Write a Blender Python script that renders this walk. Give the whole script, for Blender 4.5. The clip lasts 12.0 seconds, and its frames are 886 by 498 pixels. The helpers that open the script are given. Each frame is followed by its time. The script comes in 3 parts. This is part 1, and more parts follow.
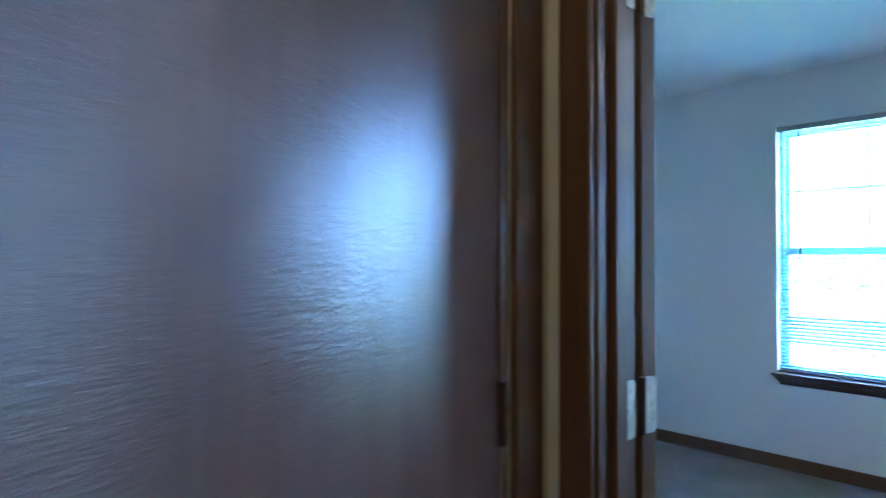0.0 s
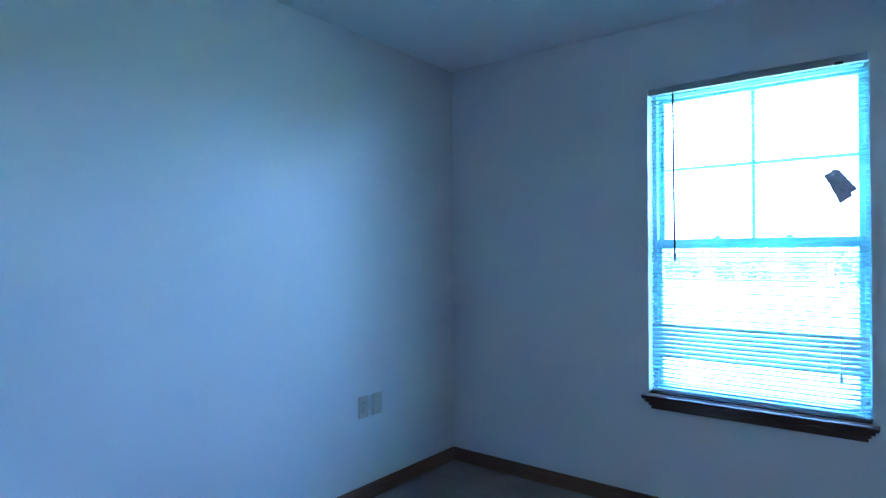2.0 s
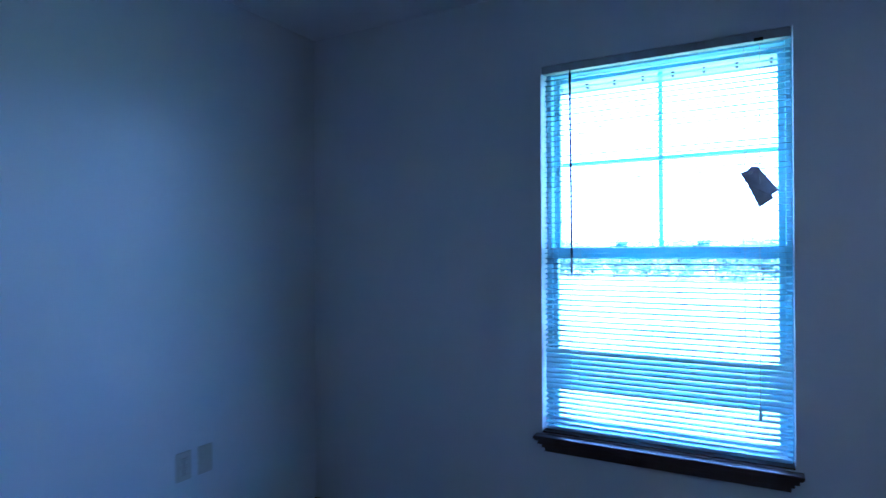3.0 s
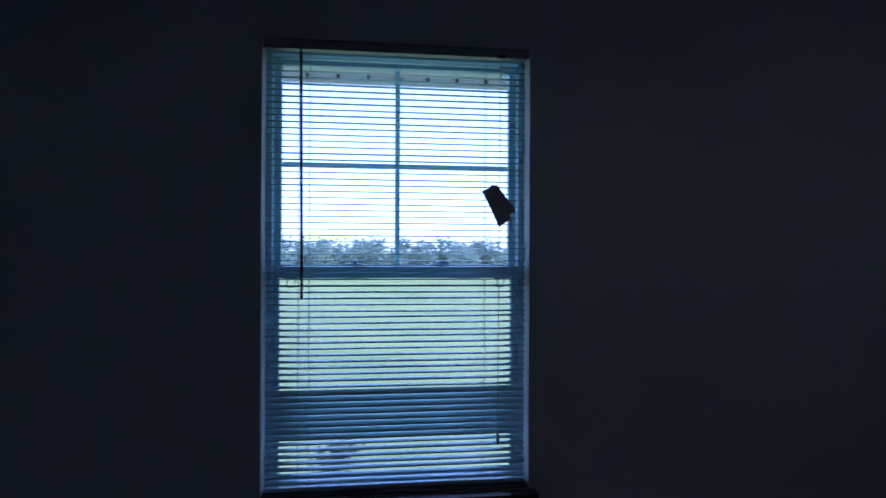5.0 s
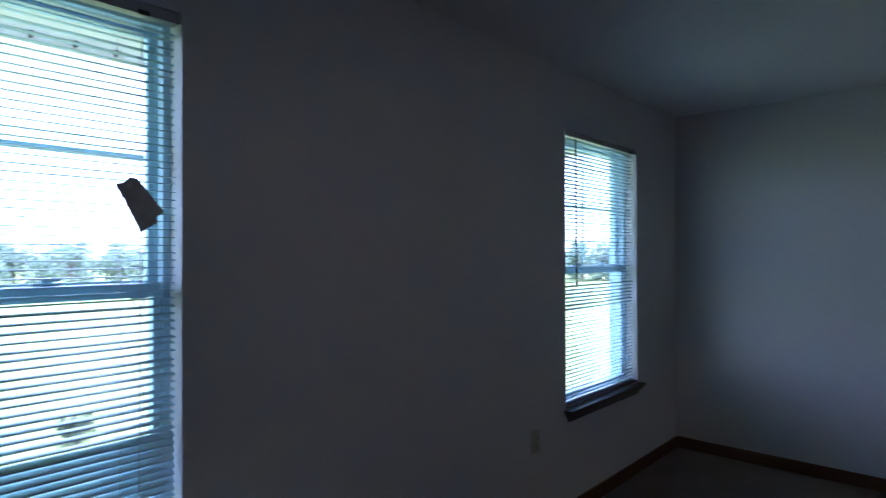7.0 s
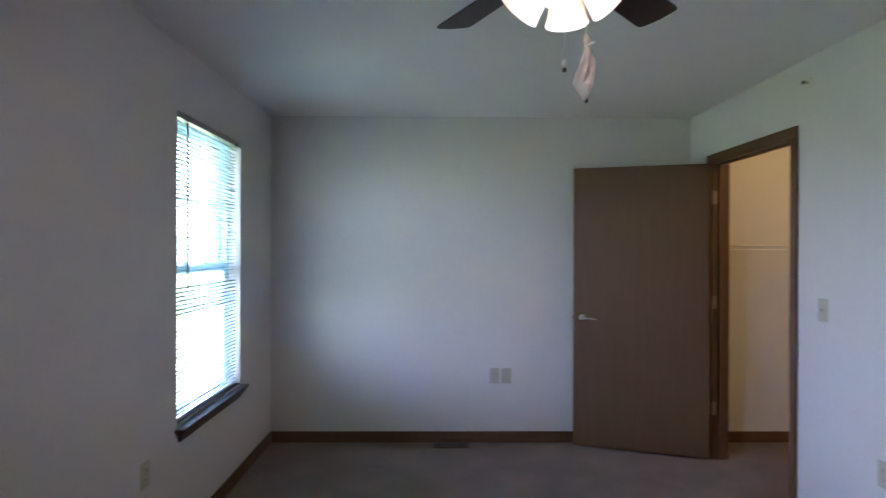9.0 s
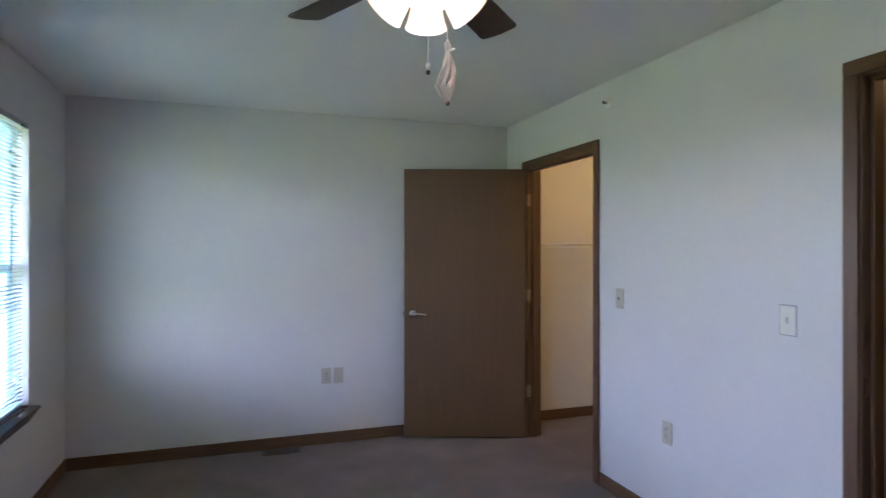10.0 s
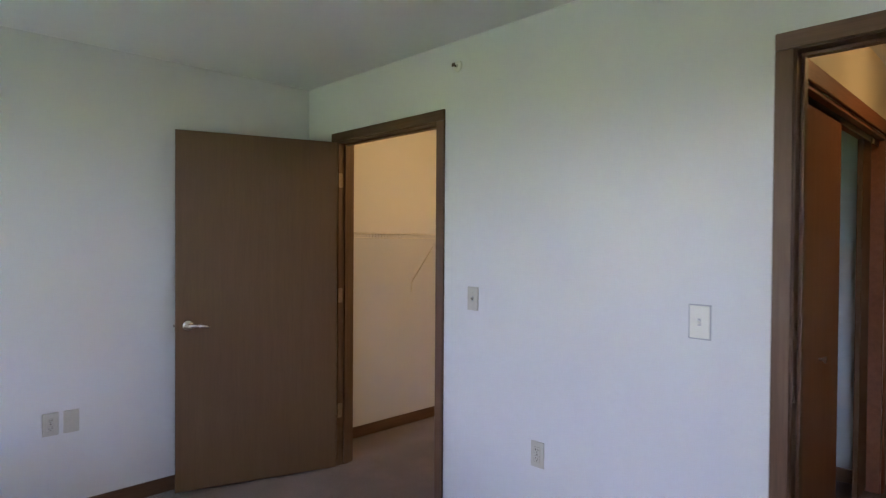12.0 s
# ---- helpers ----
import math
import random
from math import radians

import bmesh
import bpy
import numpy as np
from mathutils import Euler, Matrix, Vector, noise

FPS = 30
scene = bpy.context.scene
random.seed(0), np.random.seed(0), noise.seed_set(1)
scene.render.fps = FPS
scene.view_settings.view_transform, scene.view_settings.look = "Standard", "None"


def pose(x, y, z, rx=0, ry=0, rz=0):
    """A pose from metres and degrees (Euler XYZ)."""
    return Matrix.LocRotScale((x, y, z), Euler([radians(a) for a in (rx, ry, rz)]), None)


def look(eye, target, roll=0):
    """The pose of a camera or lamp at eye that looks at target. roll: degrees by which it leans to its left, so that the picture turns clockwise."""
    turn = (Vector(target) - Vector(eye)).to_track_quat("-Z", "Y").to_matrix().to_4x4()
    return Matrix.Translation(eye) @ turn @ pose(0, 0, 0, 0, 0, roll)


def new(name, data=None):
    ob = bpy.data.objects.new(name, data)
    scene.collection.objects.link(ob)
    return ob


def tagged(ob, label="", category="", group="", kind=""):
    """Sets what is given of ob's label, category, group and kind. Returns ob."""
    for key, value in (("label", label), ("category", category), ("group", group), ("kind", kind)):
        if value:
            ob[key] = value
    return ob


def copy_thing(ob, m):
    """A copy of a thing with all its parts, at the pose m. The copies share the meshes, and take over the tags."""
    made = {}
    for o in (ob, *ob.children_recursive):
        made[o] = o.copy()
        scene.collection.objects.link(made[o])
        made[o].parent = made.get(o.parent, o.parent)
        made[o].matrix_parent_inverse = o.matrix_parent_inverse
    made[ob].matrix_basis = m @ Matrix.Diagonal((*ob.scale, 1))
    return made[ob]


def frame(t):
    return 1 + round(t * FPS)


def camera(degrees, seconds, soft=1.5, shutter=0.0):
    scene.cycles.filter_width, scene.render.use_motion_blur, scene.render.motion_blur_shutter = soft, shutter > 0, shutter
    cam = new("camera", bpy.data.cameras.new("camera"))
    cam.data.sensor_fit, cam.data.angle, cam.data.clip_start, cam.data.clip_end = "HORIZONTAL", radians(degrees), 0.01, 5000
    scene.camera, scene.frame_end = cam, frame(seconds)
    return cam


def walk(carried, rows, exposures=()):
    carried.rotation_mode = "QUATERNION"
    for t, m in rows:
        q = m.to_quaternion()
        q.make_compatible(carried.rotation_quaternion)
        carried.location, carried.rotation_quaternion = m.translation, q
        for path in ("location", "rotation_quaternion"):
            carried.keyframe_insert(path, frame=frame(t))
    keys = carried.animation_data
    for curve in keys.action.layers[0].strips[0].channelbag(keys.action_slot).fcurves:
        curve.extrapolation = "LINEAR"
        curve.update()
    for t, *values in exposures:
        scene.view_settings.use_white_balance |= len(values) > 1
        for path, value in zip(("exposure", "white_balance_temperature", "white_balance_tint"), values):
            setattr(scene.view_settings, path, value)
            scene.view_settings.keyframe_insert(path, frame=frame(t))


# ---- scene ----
cam = camera(74.4, 12.0, soft=1.25, shutter=0.4)
PATH = [
    (0, (2.359, -4.012, 1.27), (0.93, -2.612, 1.308), 0.2),
    (0.5, (2.352, -3.783, 1.28), (1.074, -2.245, 1.306), -0.0),
    (1, (2.343, -3.524, 1.28), (1.139, -1.927, 1.304), 0.0),
    (1.5, (2.28, -3.245, 1.285), (1.072, -1.651, 1.307), 0.1),
    (2, (2.204, -2.934, 1.285), (0.976, -1.355, 1.302), -0.2),
    (2.5, (2.118, -2.608, 1.299), (0.977, -0.966, 1.322), -0.3),
    (3, (2.037, -2.317, 1.342), (1.069, -0.567, 1.349), -0.3),
    (3.2, (1.975, -2.226, 1.38), (1.098, -0.429, 1.357), 0.1),
    (5, (1.578, -1.968, 1.41), (1.823, 0.014, 1.413), 0.25),
    (5.5, (1.485, -1.9, 1.425), (2.072, 0.011, 1.417), 0.2),
    (6, (1.458, -1.803, 1.425), (2.382, -0.028, 1.427), 0.1),
    (6.5, (1.43, -1.738, 1.435), (2.646, -0.15, 1.441), 0.0),
    (8.3, (1.39, -1.338, 1.424), (3.33, -0.853, 1.432), -0.1),
    (8.5, (1.394, -1.315, 1.438), (3.366, -0.98, 1.437), 0.1),
    (9, (1.403, -1.232, 1.445), (3.403, -1.255, 1.444), 0.2),
    (9.5, (1.398, -1.138, 1.449), (3.364, -1.506, 1.446), 0.1),
    (10, (1.41, -1.08, 1.431), (3.301, -1.732, 1.432), -0.0),
    (10.5, (1.452, -1.041, 1.417), (3.245, -1.927, 1.416), -0.1),
    (11, (1.618, -1.037, 1.401), (3.303, -2.115, 1.389), 0.0),
    (11.5, (1.918, -1.06, 1.421), (3.478, -2.312, 1.403), 0.3),
    (12, (2.318, -1.045, 1.429), (3.75, -2.44, 1.401), 0.4),
]
walk(cam, [(t, look(eye, target, roll)) for t, eye, target, roll in PATH],
     exposures=[
         (0.0, 4.97, 3820, 13), (1.0, 5.29, 3850, 13), (1.8, 4.39, 3720, 13), (2.5, 3.72, 3680, 20),
         (3.2, 2.77, 3600, 25), (4.8, 0.24, 4200, 34), (5.5, 0.34, 4300, 36), (6.5, 1.42, 4450, 31),
         (6.7, 1.57, 4550, 30), (8.3, 3.38, 5120, 35), (9.0, 3.72, 5250, 34), (10.0, 3.86, 5300, 33),
         (11.0, 4.06, 5380, 32), (12.0, 3.94, 5560, 33)])

# ---- world and sun ----
SUN_ELEVATION, SUN_TURN = radians(58), radians(172)
world = bpy.data.worlds.new("world")
scene.world = world
world.use_nodes = True
sky = world.node_tree.nodes.new("ShaderNodeTexSky")
sky.sky_type, sky.sun_disc = "NISHITA", False
sky.air_density, sky.dust_density, sky.ozone_density = 1.0, 1.2, 1.0
sky.sun_elevation, sky.sun_rotation = SUN_ELEVATION, SUN_TURN
veil = world.node_tree.nodes.new("ShaderNodeMix")
veil.data_type, veil.blend_type = "RGBA", "ADD"
veil.inputs[0].default_value, veil.inputs[7].default_value = 1.0, (6.2, 6.1, 6.1, 1)   # thin white cloud over the whole sky
world.node_tree.links.new(sky.outputs[0], veil.inputs[6])
world.node_tree.links.new(veil.outputs[2], world.node_tree.nodes["Background"].inputs[0])
world.node_tree.nodes["Background"].inputs[1].default_value = 0.15
sun = new("sun", bpy.data.lights.new("sun", "SUN"))
sun.data.energy, sun.data.angle, sun.data.color = 5.0, radians(0.5), (1.0, 0.95, 0.88)
sun_from = Vector((math.sin(SUN_TURN) * math.cos(SUN_ELEVATION), math.cos(SUN_TURN) * math.cos(SUN_ELEVATION), math.sin(SUN_ELEVATION)))
sun.matrix_world = look(sun_from * 40, (0, 0, 0))
BULB = 19.0          # glow of the bulbs inside the ceiling fan's glass shades
WARM = (1.0, 0.61, 0.17, 1)


# ---- materials ----
def nodes_of(name, rough=0.5, metal=0.0):
    m = bpy.data.materials.new(name)
    m.use_nodes = True
    t = m.node_tree
    b = t.nodes["Principled BSDF"]
    b.inputs["Roughness"].default_value, b.inputs["Metallic"].default_value = rough, metal
    return m, t, b


def noise_node(t, scale, detail=3.0, stretch=(1, 1, 1), rough=0.5):
    co = t.nodes.new("ShaderNodeTexCoord")
    mp = t.nodes.new("ShaderNodeMapping")
    mp.inputs["Scale"].default_value = stretch
    n = t.nodes.new("ShaderNodeTexNoise")
    n.inputs["Scale"].default_value, n.inputs["Detail"].default_value = scale, detail
    n.inputs["Roughness"].default_value = rough
    t.links.new(co.outputs["Object"], mp.inputs[0])
    t.links.new(mp.outputs[0], n.inputs["Vector"])
    return n


def ramp(t, source, stops):
    r = t.nodes.new("ShaderNodeValToRGB")
    while len(r.color_ramp.elements) < len(stops):
        r.color_ramp.elements.new(0.5)
    for e, (at, c) in zip(r.color_ramp.elements, stops):
        e.position, e.color = at, (*c, 1)
    t.links.new(source, r.inputs[0])
    return r


def mixed(t, a, b, fac, mode="MULTIPLY"):
    x = t.nodes.new("ShaderNodeMix")
    x.data_type, x.blend_type = "RGBA", mode
    x.inputs[0].default_value = fac
    t.links.new(a, x.inputs[6])
    t.links.new(b, x.inputs[7])
    return x.outputs[2]


def bumped(t, b, source, strength, distance=0.002, under=None):
    n = t.nodes.new("ShaderNodeBump")
    n.inputs["Strength"].default_value, n.inputs["Distance"].default_value = strength, distance
    t.links.new(source, n.inputs["Height"])
    if under is not None:
        t.links.new(under.outputs[0], n.inputs["Normal"])
    t.links.new(n.outputs[0], b.inputs["Normal"])
    return n


def paint(name, colour, rough=0.55, peel=0.25, scuff=0.06):
    m, t, b = nodes_of(name, rough)
    big = noise_node(t, 1.6, 5, rough=0.6)
    fine = noise_node(t, 170, 2)
    dark = tuple(c * (1 - scuff) for c in colour)
    r = ramp(t, big.outputs[0], [(0.2, dark), (0.8, colour)])
    t.links.new(r.outputs[0], b.inputs["Base Color"])
    rr = ramp(t, big.outputs[0], [(0.1, (rough - 0.06,) * 3), (0.9, (rough + 0.08,) * 3)])
    t.links.new(rr.outputs[0], b.inputs["Roughness"])
    bumped(t, b, fine.outputs[0], peel, 0.0015)
    return m


def wood(name, dark, light, rough=0.4, along=2, grain=1.0, ripple=0.15, brushed=0.0, pores=0.8):
    """Stained wood: long streaks along one axis, pores and a lacquered, slightly uneven skin."""
    m, t, b = nodes_of(name, rough)
    s = [38 * grain, 38 * grain, 38 * grain]
    s[along] = 1.6
    streak = noise_node(t, 1.0, 6, s, 0.65)
    s2 = [210, 210, 210]
    s2[along] = 9
    pore = noise_node(t, 1.0, 2, s2)
    blot = noise_node(t, 2.2, 4)
    r = ramp(t, streak.outputs[0], [(0.3, dark), (0.72, light)])
    p = ramp(t, pore.outputs[0], [(0.2, (0.7, 0.68, 0.66)), (0.6, (1, 1, 1))])
    q = ramp(t, blot.outputs[0], [(0.0, (0.84, 0.83, 0.83)), (1.0, (1.10, 1.09, 1.08))])
    c = mixed(t, mixed(t, r.outputs[0], p.outputs[0], pores), q.outputs[0], 1.0)
    t.links.new(c, b.inputs["Base Color"])
    rr = ramp(t, blot.outputs[0], [(0.0, (rough - 0.03,) * 3), (1.0, (rough + 0.04,) * 3)])
    t.links.new(rr.outputs[0], b.inputs["Roughness"])
    first = bumped(t, b, pore.outputs[0], ripple, 0.001)
    second = bumped(t, b, streak.outputs[0], ripple * 0.6, 0.002, first)
    if brushed:
        comb = noise_node(t, 1.0, 5, (40, 34, 150), 0.75)
        bumped(t, b, comb.outputs[0], brushed, 0.0015, second)
    return m


def plain(name, colour, rough=0.5, metal=0.0, vary=0.1, scale=25):
    m, t, b = nodes_of(name, rough, metal)
    n = noise_node(t, scale, 4)
    r = ramp(t, n.outputs[0], [(0.3, tuple(c * (1 - vary) for c in colour)), (0.7, colour)])
    t.links.new(r.outputs[0], b.inputs["Base Color"])
    bumped(t, b, n.outputs[0], 0.08, 0.001)
    return m


def glow(name, colour, strength):
    m, t, b = nodes_of(name, 0.4)
    b.inputs["Base Color"].default_value = (0.9, 0.88, 0.82, 1)
    b.inputs["Emission Color"].default_value = colour
    b.inputs["Emission Strength"].default_value = strength
    return m


def shade_material():
    """Frosted glass lit from within: pale where it flares out, amber towards its neck."""
    m, t, b = nodes_of("frosted_shade_glass", 0.35)
    b.inputs["Base Color"].default_value = (0.40, 0.37, 0.32, 1)
    co = t.nodes.new("ShaderNodeTexCoord")
    cut = t.nodes.new("ShaderNodeSeparateXYZ")
    span = t.nodes.new("ShaderNodeMapRange")
    span.inputs["From Min"].default_value, span.inputs["From Max"].default_value = -0.245, -0.325
    t.links.new(co.outputs["Object"], cut.inputs[0])
    t.links.new(cut.outputs[2], span.inputs["Value"])
    r = ramp(t, span.outputs[0], [(0.0, (0.40, 0.19, 0.055)), (0.5, (0.62, 0.40, 0.17)), (1.0, (0.9, 0.72, 0.44))])
    t.links.new(r.outputs[0], b.inputs["Emission Color"])
    b.inputs["Emission Strength"].default_value = 0.15
    return m


def glare_material(name, colour, through_light):
    """Thin white plastic; the daylight it lets through stands in for lens glare."""
    m, t, b = nodes_of(name, 0.4)
    b.inputs["Base Color"].default_value = (*colour, 1)
    thin = t.nodes.new("ShaderNodeBsdfTranslucent")
    thin.inputs[0].default_value = (*colour, 1)
    both = t.nodes.new("ShaderNodeMixShader")
    both.inputs[0].default_value = through_light
    t.links.new(b.outputs[0], both.inputs[1])
    t.links.new(thin.outputs[0], both.inputs[2])
    t.links.new(both.outputs[0], t.nodes["Material Output"].inputs[0])
    return m


def carpet_material():
    m, t, b = nodes_of("taupe_carpet", 0.95)
    tuft = noise_node(t, 260, 3, rough=0.7)
    patch = noise_node(t, 3.2, 4, (1, 1, 1), 0.55)
    wide = noise_node(t, 0.9, 3)
    lanes = ramp(t, patch.outputs[0], [(0.3, (0.122, 0.090, 0.077)), (0.5, (0.166, 0.125, 0.107)), (0.7, (0.225, 0.172, 0.148))])
    fib = ramp(t, tuft.outputs[0], [(0.25, (0.6, 0.58, 0.56)), (0.7, (1.1, 1.08, 1.06))])
    soil = ramp(t, wide.outputs[0], [(0.35, (0.85, 0.83, 0.8)), (0.65, (1.05, 1.05, 1.05))])
    c = mixed(t, mixed(t, lanes.outputs[0], fib.outputs[0], 0.9), soil.outputs[0], 1.0)
    t.links.new(c, b.inputs["Base Color"])
    b.inputs["Sheen Weight"].default_value = 0.25
    first = bumped(t, b, tuft.outputs[0], 0.9, 0.006)
    bumped(t, b, patch.outputs[0], 0.3, 0.01, first)
    return m


def grass_material():
    m, t, b = nodes_of("lawn_grass", 0.9)
    fine = noise_node(t, 14, 6, rough=0.75)
    wide = noise_node(t, 0.25, 4)
    r = ramp(t, fine.outputs[0], [(0.25, (0.11, 0.145, 0.042)), (0.5, (0.18, 0.222, 0.068)), (0.75, (0.27, 0.31, 0.112))])
    w = ramp(t, wide.outputs[0], [(0.35, (0.8, 0.85, 0.8)), (0.65, (1.15, 1.1, 1.0))])
    t.links.new(mixed(t, r.outputs[0], w.outputs[0], 1.0), b.inputs["Base Color"])
    bumped(t, b, fine.outputs[0], 0.8, 0.05)
    return m


def leaf_material(name, low, high):
    m, t, b = nodes_of(name, 0.75)
    info = t.nodes.new("ShaderNodeNewGeometry")
    r = ramp(t, info.outputs["Random Per Island"], [(0.0, low), (1.0, high)])
    t.links.new(r.outputs[0], b.inputs["Base Color"])
    thin = t.nodes.new("ShaderNodeBsdfTranslucent")
    t.links.new(r.outputs[0], thin.inputs[0])
    both = t.nodes.new("ShaderNodeMixShader")
    both.inputs[0].default_value = 0.55
    t.links.new(b.outputs[0], both.inputs[1])
    t.links.new(thin.outputs[0], both.inputs[2])
    t.links.new(both.outputs[0], t.nodes["Material Output"].inputs[0])
    return m


def glass_material():
    m = bpy.data.materials.new("window_glass")
    m.use_nodes = True
    t = m.node_tree
    t.nodes.clear()
    out = t.nodes.new("ShaderNodeOutputMaterial")
    clear = t.nodes.new("ShaderNodeBsdfTransparent")
    gloss = t.nodes.new("ShaderNodeBsdfGlossy")
    gloss.inputs["Roughness"].default_value = 0.01
    clear.inputs[0].default_value = (0.93, 0.95, 0.94, 1)
    mix = t.nodes.new("ShaderNodeMixShader")
    edge = t.nodes.new("ShaderNodeLayerWeight")
    edge.inputs[0].default_value = 0.5
    power = t.nodes.new("ShaderNodeMath")
    power.operation = "POWER"
    power.inputs[1].default_value = 5.0
    span = t.nodes.new("ShaderNodeMapRange")
    span.inputs["To Min"].default_value, span.inputs["To Max"].default_value = 0.02, 0.7
    t.links.new(edge.outputs["Facing"], power.inputs[0])
    t.links.new(power.outputs[0], span.inputs["Value"])
    t.links.new(span.outputs[0], mix.inputs[0])
    t.links.new(clear.outputs[0], mix.inputs[1])
    t.links.new(gloss.outputs[0], mix.inputs[2])
    t.links.new(mix.outputs[0], out.inputs[0])
    return m


WALL = paint("eggshell_wall_paint", (0.71, 0.71, 0.71), 0.38, 0.55, 0.05)
CEIL = paint("flat_ceiling_paint", (0.89, 0.885, 0.88), 0.8, 0.5, 0.04)
HALLWALL = paint("cream_wall_paint", (0.74, 0.68, 0.52), 0.5, 0.3, 0.05)
CARPET = carpet_material()
TRIM_V = wood("brown_trim_upright", (0.101, 0.053, 0.026), (0.168, 0.092, 0.047), 0.42, 2)
TRIM_X = wood("brown_trim_lengthwise", (0.101, 0.053, 0.026), (0.168, 0.092, 0.047), 0.42, 0)
TRIM_Y = wood("brown_trim_crosswise", (0.101, 0.053, 0.026), (0.168, 0.092, 0.047), 0.42, 1)
SILL = wood("dark_sill_wood", (0.05, 0.032, 0.026), (0.10, 0.068, 0.052), 0.35, 0)
DOOR = wood("brown_door_veneer", (0.124, 0.068, 0.029), (0.142, 0.081, 0.036), 0.42, 2, 0.7, 0.08, 0, 0.35)
HALLDOOR = wood("glossy_door_veneer", (0.128, 0.069, 0.049), (0.146, 0.081, 0.058), 0.24, 2, 0.7, 0.03, 0.58, 0.3)
HALLDOOR.node_tree.nodes["Principled BSDF"].inputs["Specular IOR Level"].default_value = 0.40
REDDOOR = wood("red_brown_door_veneer", (0.205, 0.072, 0.029), (0.265, 0.102, 0.043), 0.4, 2, 0.7)
REDTRIM = wood("red_brown_trim", (0.22, 0.078, 0.032), (0.30, 0.115, 0.05), 0.55, 1)
# White vinyl and slats carry the blue of sky light in their colour.
VINYL = plain("sky_tinted_vinyl", (0.57, 0.76, 0.87), 0.35, 0, 0.05)
SLAT = plain("sky_tinted_slat_enamel", (0.60, 0.80, 0.89), 0.22, 0, 0.06, 9)
HEADRAIL = plain("grey_headrail_enamel", (0.42, 0.43, 0.45), 0.35, 0, 0.1)
CORD = plain("white_cord", (0.7, 0.7, 0.68), 0.8)
WANDM = plain("smoky_wand_plastic", (0.035, 0.035, 0.06), 0.25)
PAPER = plain("worn_paper_tag", (0.70, 0.66, 0.68), 0.8, 0, 0.25, 30)
IVORY = plain("ivory_plate_plastic", (0.52, 0.50, 0.42), 0.4, 0, 0.06)
WHITEPL = plain("white_plate_plastic", (0.78, 0.77, 0.70), 0.35, 0, 0.05)
SLOT = plain("dark_slot", (0.03, 0.03, 0.03), 0.7)
STEEL = plain("satin_nickel", (0.62, 0.60, 0.57), 0.25, 1.0)
HINGE = plain("paint_flecked_hinge", (0.80, 0.79, 0.75), 0.38, 0.15, 0.35, 60)
AGED = plain("aged_hinge_steel", (0.36, 0.27, 0.18), 0.4, 0.4, 0.3, 60)
BRASS = plain("dull_brass", (0.50, 0.40, 0.24), 0.35, 1.0)
REGISTER = plain("brown_register_steel", (0.10, 0.075, 0.06), 0.45, 0.3)
BLADE = wood("dark_fan_blade", (0.030, 0.020, 0.017), (0.065, 0.042, 0.034), 0.4, 0)
BRONZE = plain("bronze_fan_metal", (0.09, 0.06, 0.045), 0.35, 0.8)
SHADE = shade_material()
LAMP = glow("lit_bulb_glass", (1.0, 0.74, 0.46, 1), BULB)
# Bars brightened by translucency in place of lens glare, with sky blue in their colour.
MUNTIN = glare_material("glare_lit_bars", (0.62, 0.80, 0.89), 0.50)
PLASTIC = plain("clear_bag_plastic", (0.86, 0.78, 0.77), 0.25, 0, 0.1)
PLASTIC.node_tree.nodes["Principled BSDF"].inputs["Transmission Weight"].default_value = 0.35
WIRE = plain("white_wire_coating", (0.80, 0.78, 0.72), 0.35)
ROOF = plain("grey_roof", (0.14, 0.14, 0.145), 0.9, 0, 0.3)
SOFFIT = plain("white_soffit", (0.74, 0.75, 0.76), 0.6)
GRASS = grass_material()
GLASS = glass_material()
BARK = plain("grey_bark", (0.14, 0.11, 0.09), 0.9, 0, 0.4)
# Tree leaves are paled: the haze of distance is put into their colour.
LEAVES = leaf_material("haze_paled_leaves", (0.20, 0.27, 0.20), (0.29, 0.36, 0.28))
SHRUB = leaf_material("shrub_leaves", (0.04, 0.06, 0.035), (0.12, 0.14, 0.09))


# ---- building blocks ----
def mesh_object(name, bm, material, smooth=False):
    me = bpy.data.meshes.new(name)
    bmesh.ops.recalc_face_normals(bm, faces=bm.faces)
    bm.to_mesh(me)
    bm.free()
    for mt in material if isinstance(material, (list, tuple)) else [material]:
        me.materials.append(mt)
    if smooth:
        for p in me.polygons:
            p.use_smooth = True
    return new(name, me)


def part(name, bm, material, parent, label="", smooth=False):
    ob = mesh_object(name, bm, material, smooth)
    ob.parent = parent
    return tagged(ob, label)


def thing(name, x, y, z, turn=0.0, label="", category="", group="", kind=""):
    ob = new(name)
    ob.empty_display_size = 0.05
    ob.matrix_world = pose(x, y, z, 0, 0, turn)
    return tagged(ob, label, category, group, kind)


def box(x0, x1, y0, y1, z0, z1, bevel=0.0, bm=None, turn=None):
    """A box, with rounded edges where bevel is given, added to bm."""
    bm = bm or bmesh.new()
    m = Matrix.Translation(((x0 + x1) / 2, (y0 + y1) / 2, (z0 + z1) / 2)) @ Matrix.Diagonal((x1 - x0, y1 - y0, z1 - z0, 1))
    if turn is not None:
        m = turn @ m
    made = bmesh.ops.create_cube(bm, size=1, matrix=m)
    if bevel:
        edges = list({e for v in made["verts"] for e in v.link_edges})
        bmesh.ops.bevel(bm, geom=edges, offset=bevel, segments=2, profile=0.5, affect="EDGES")
    return bm


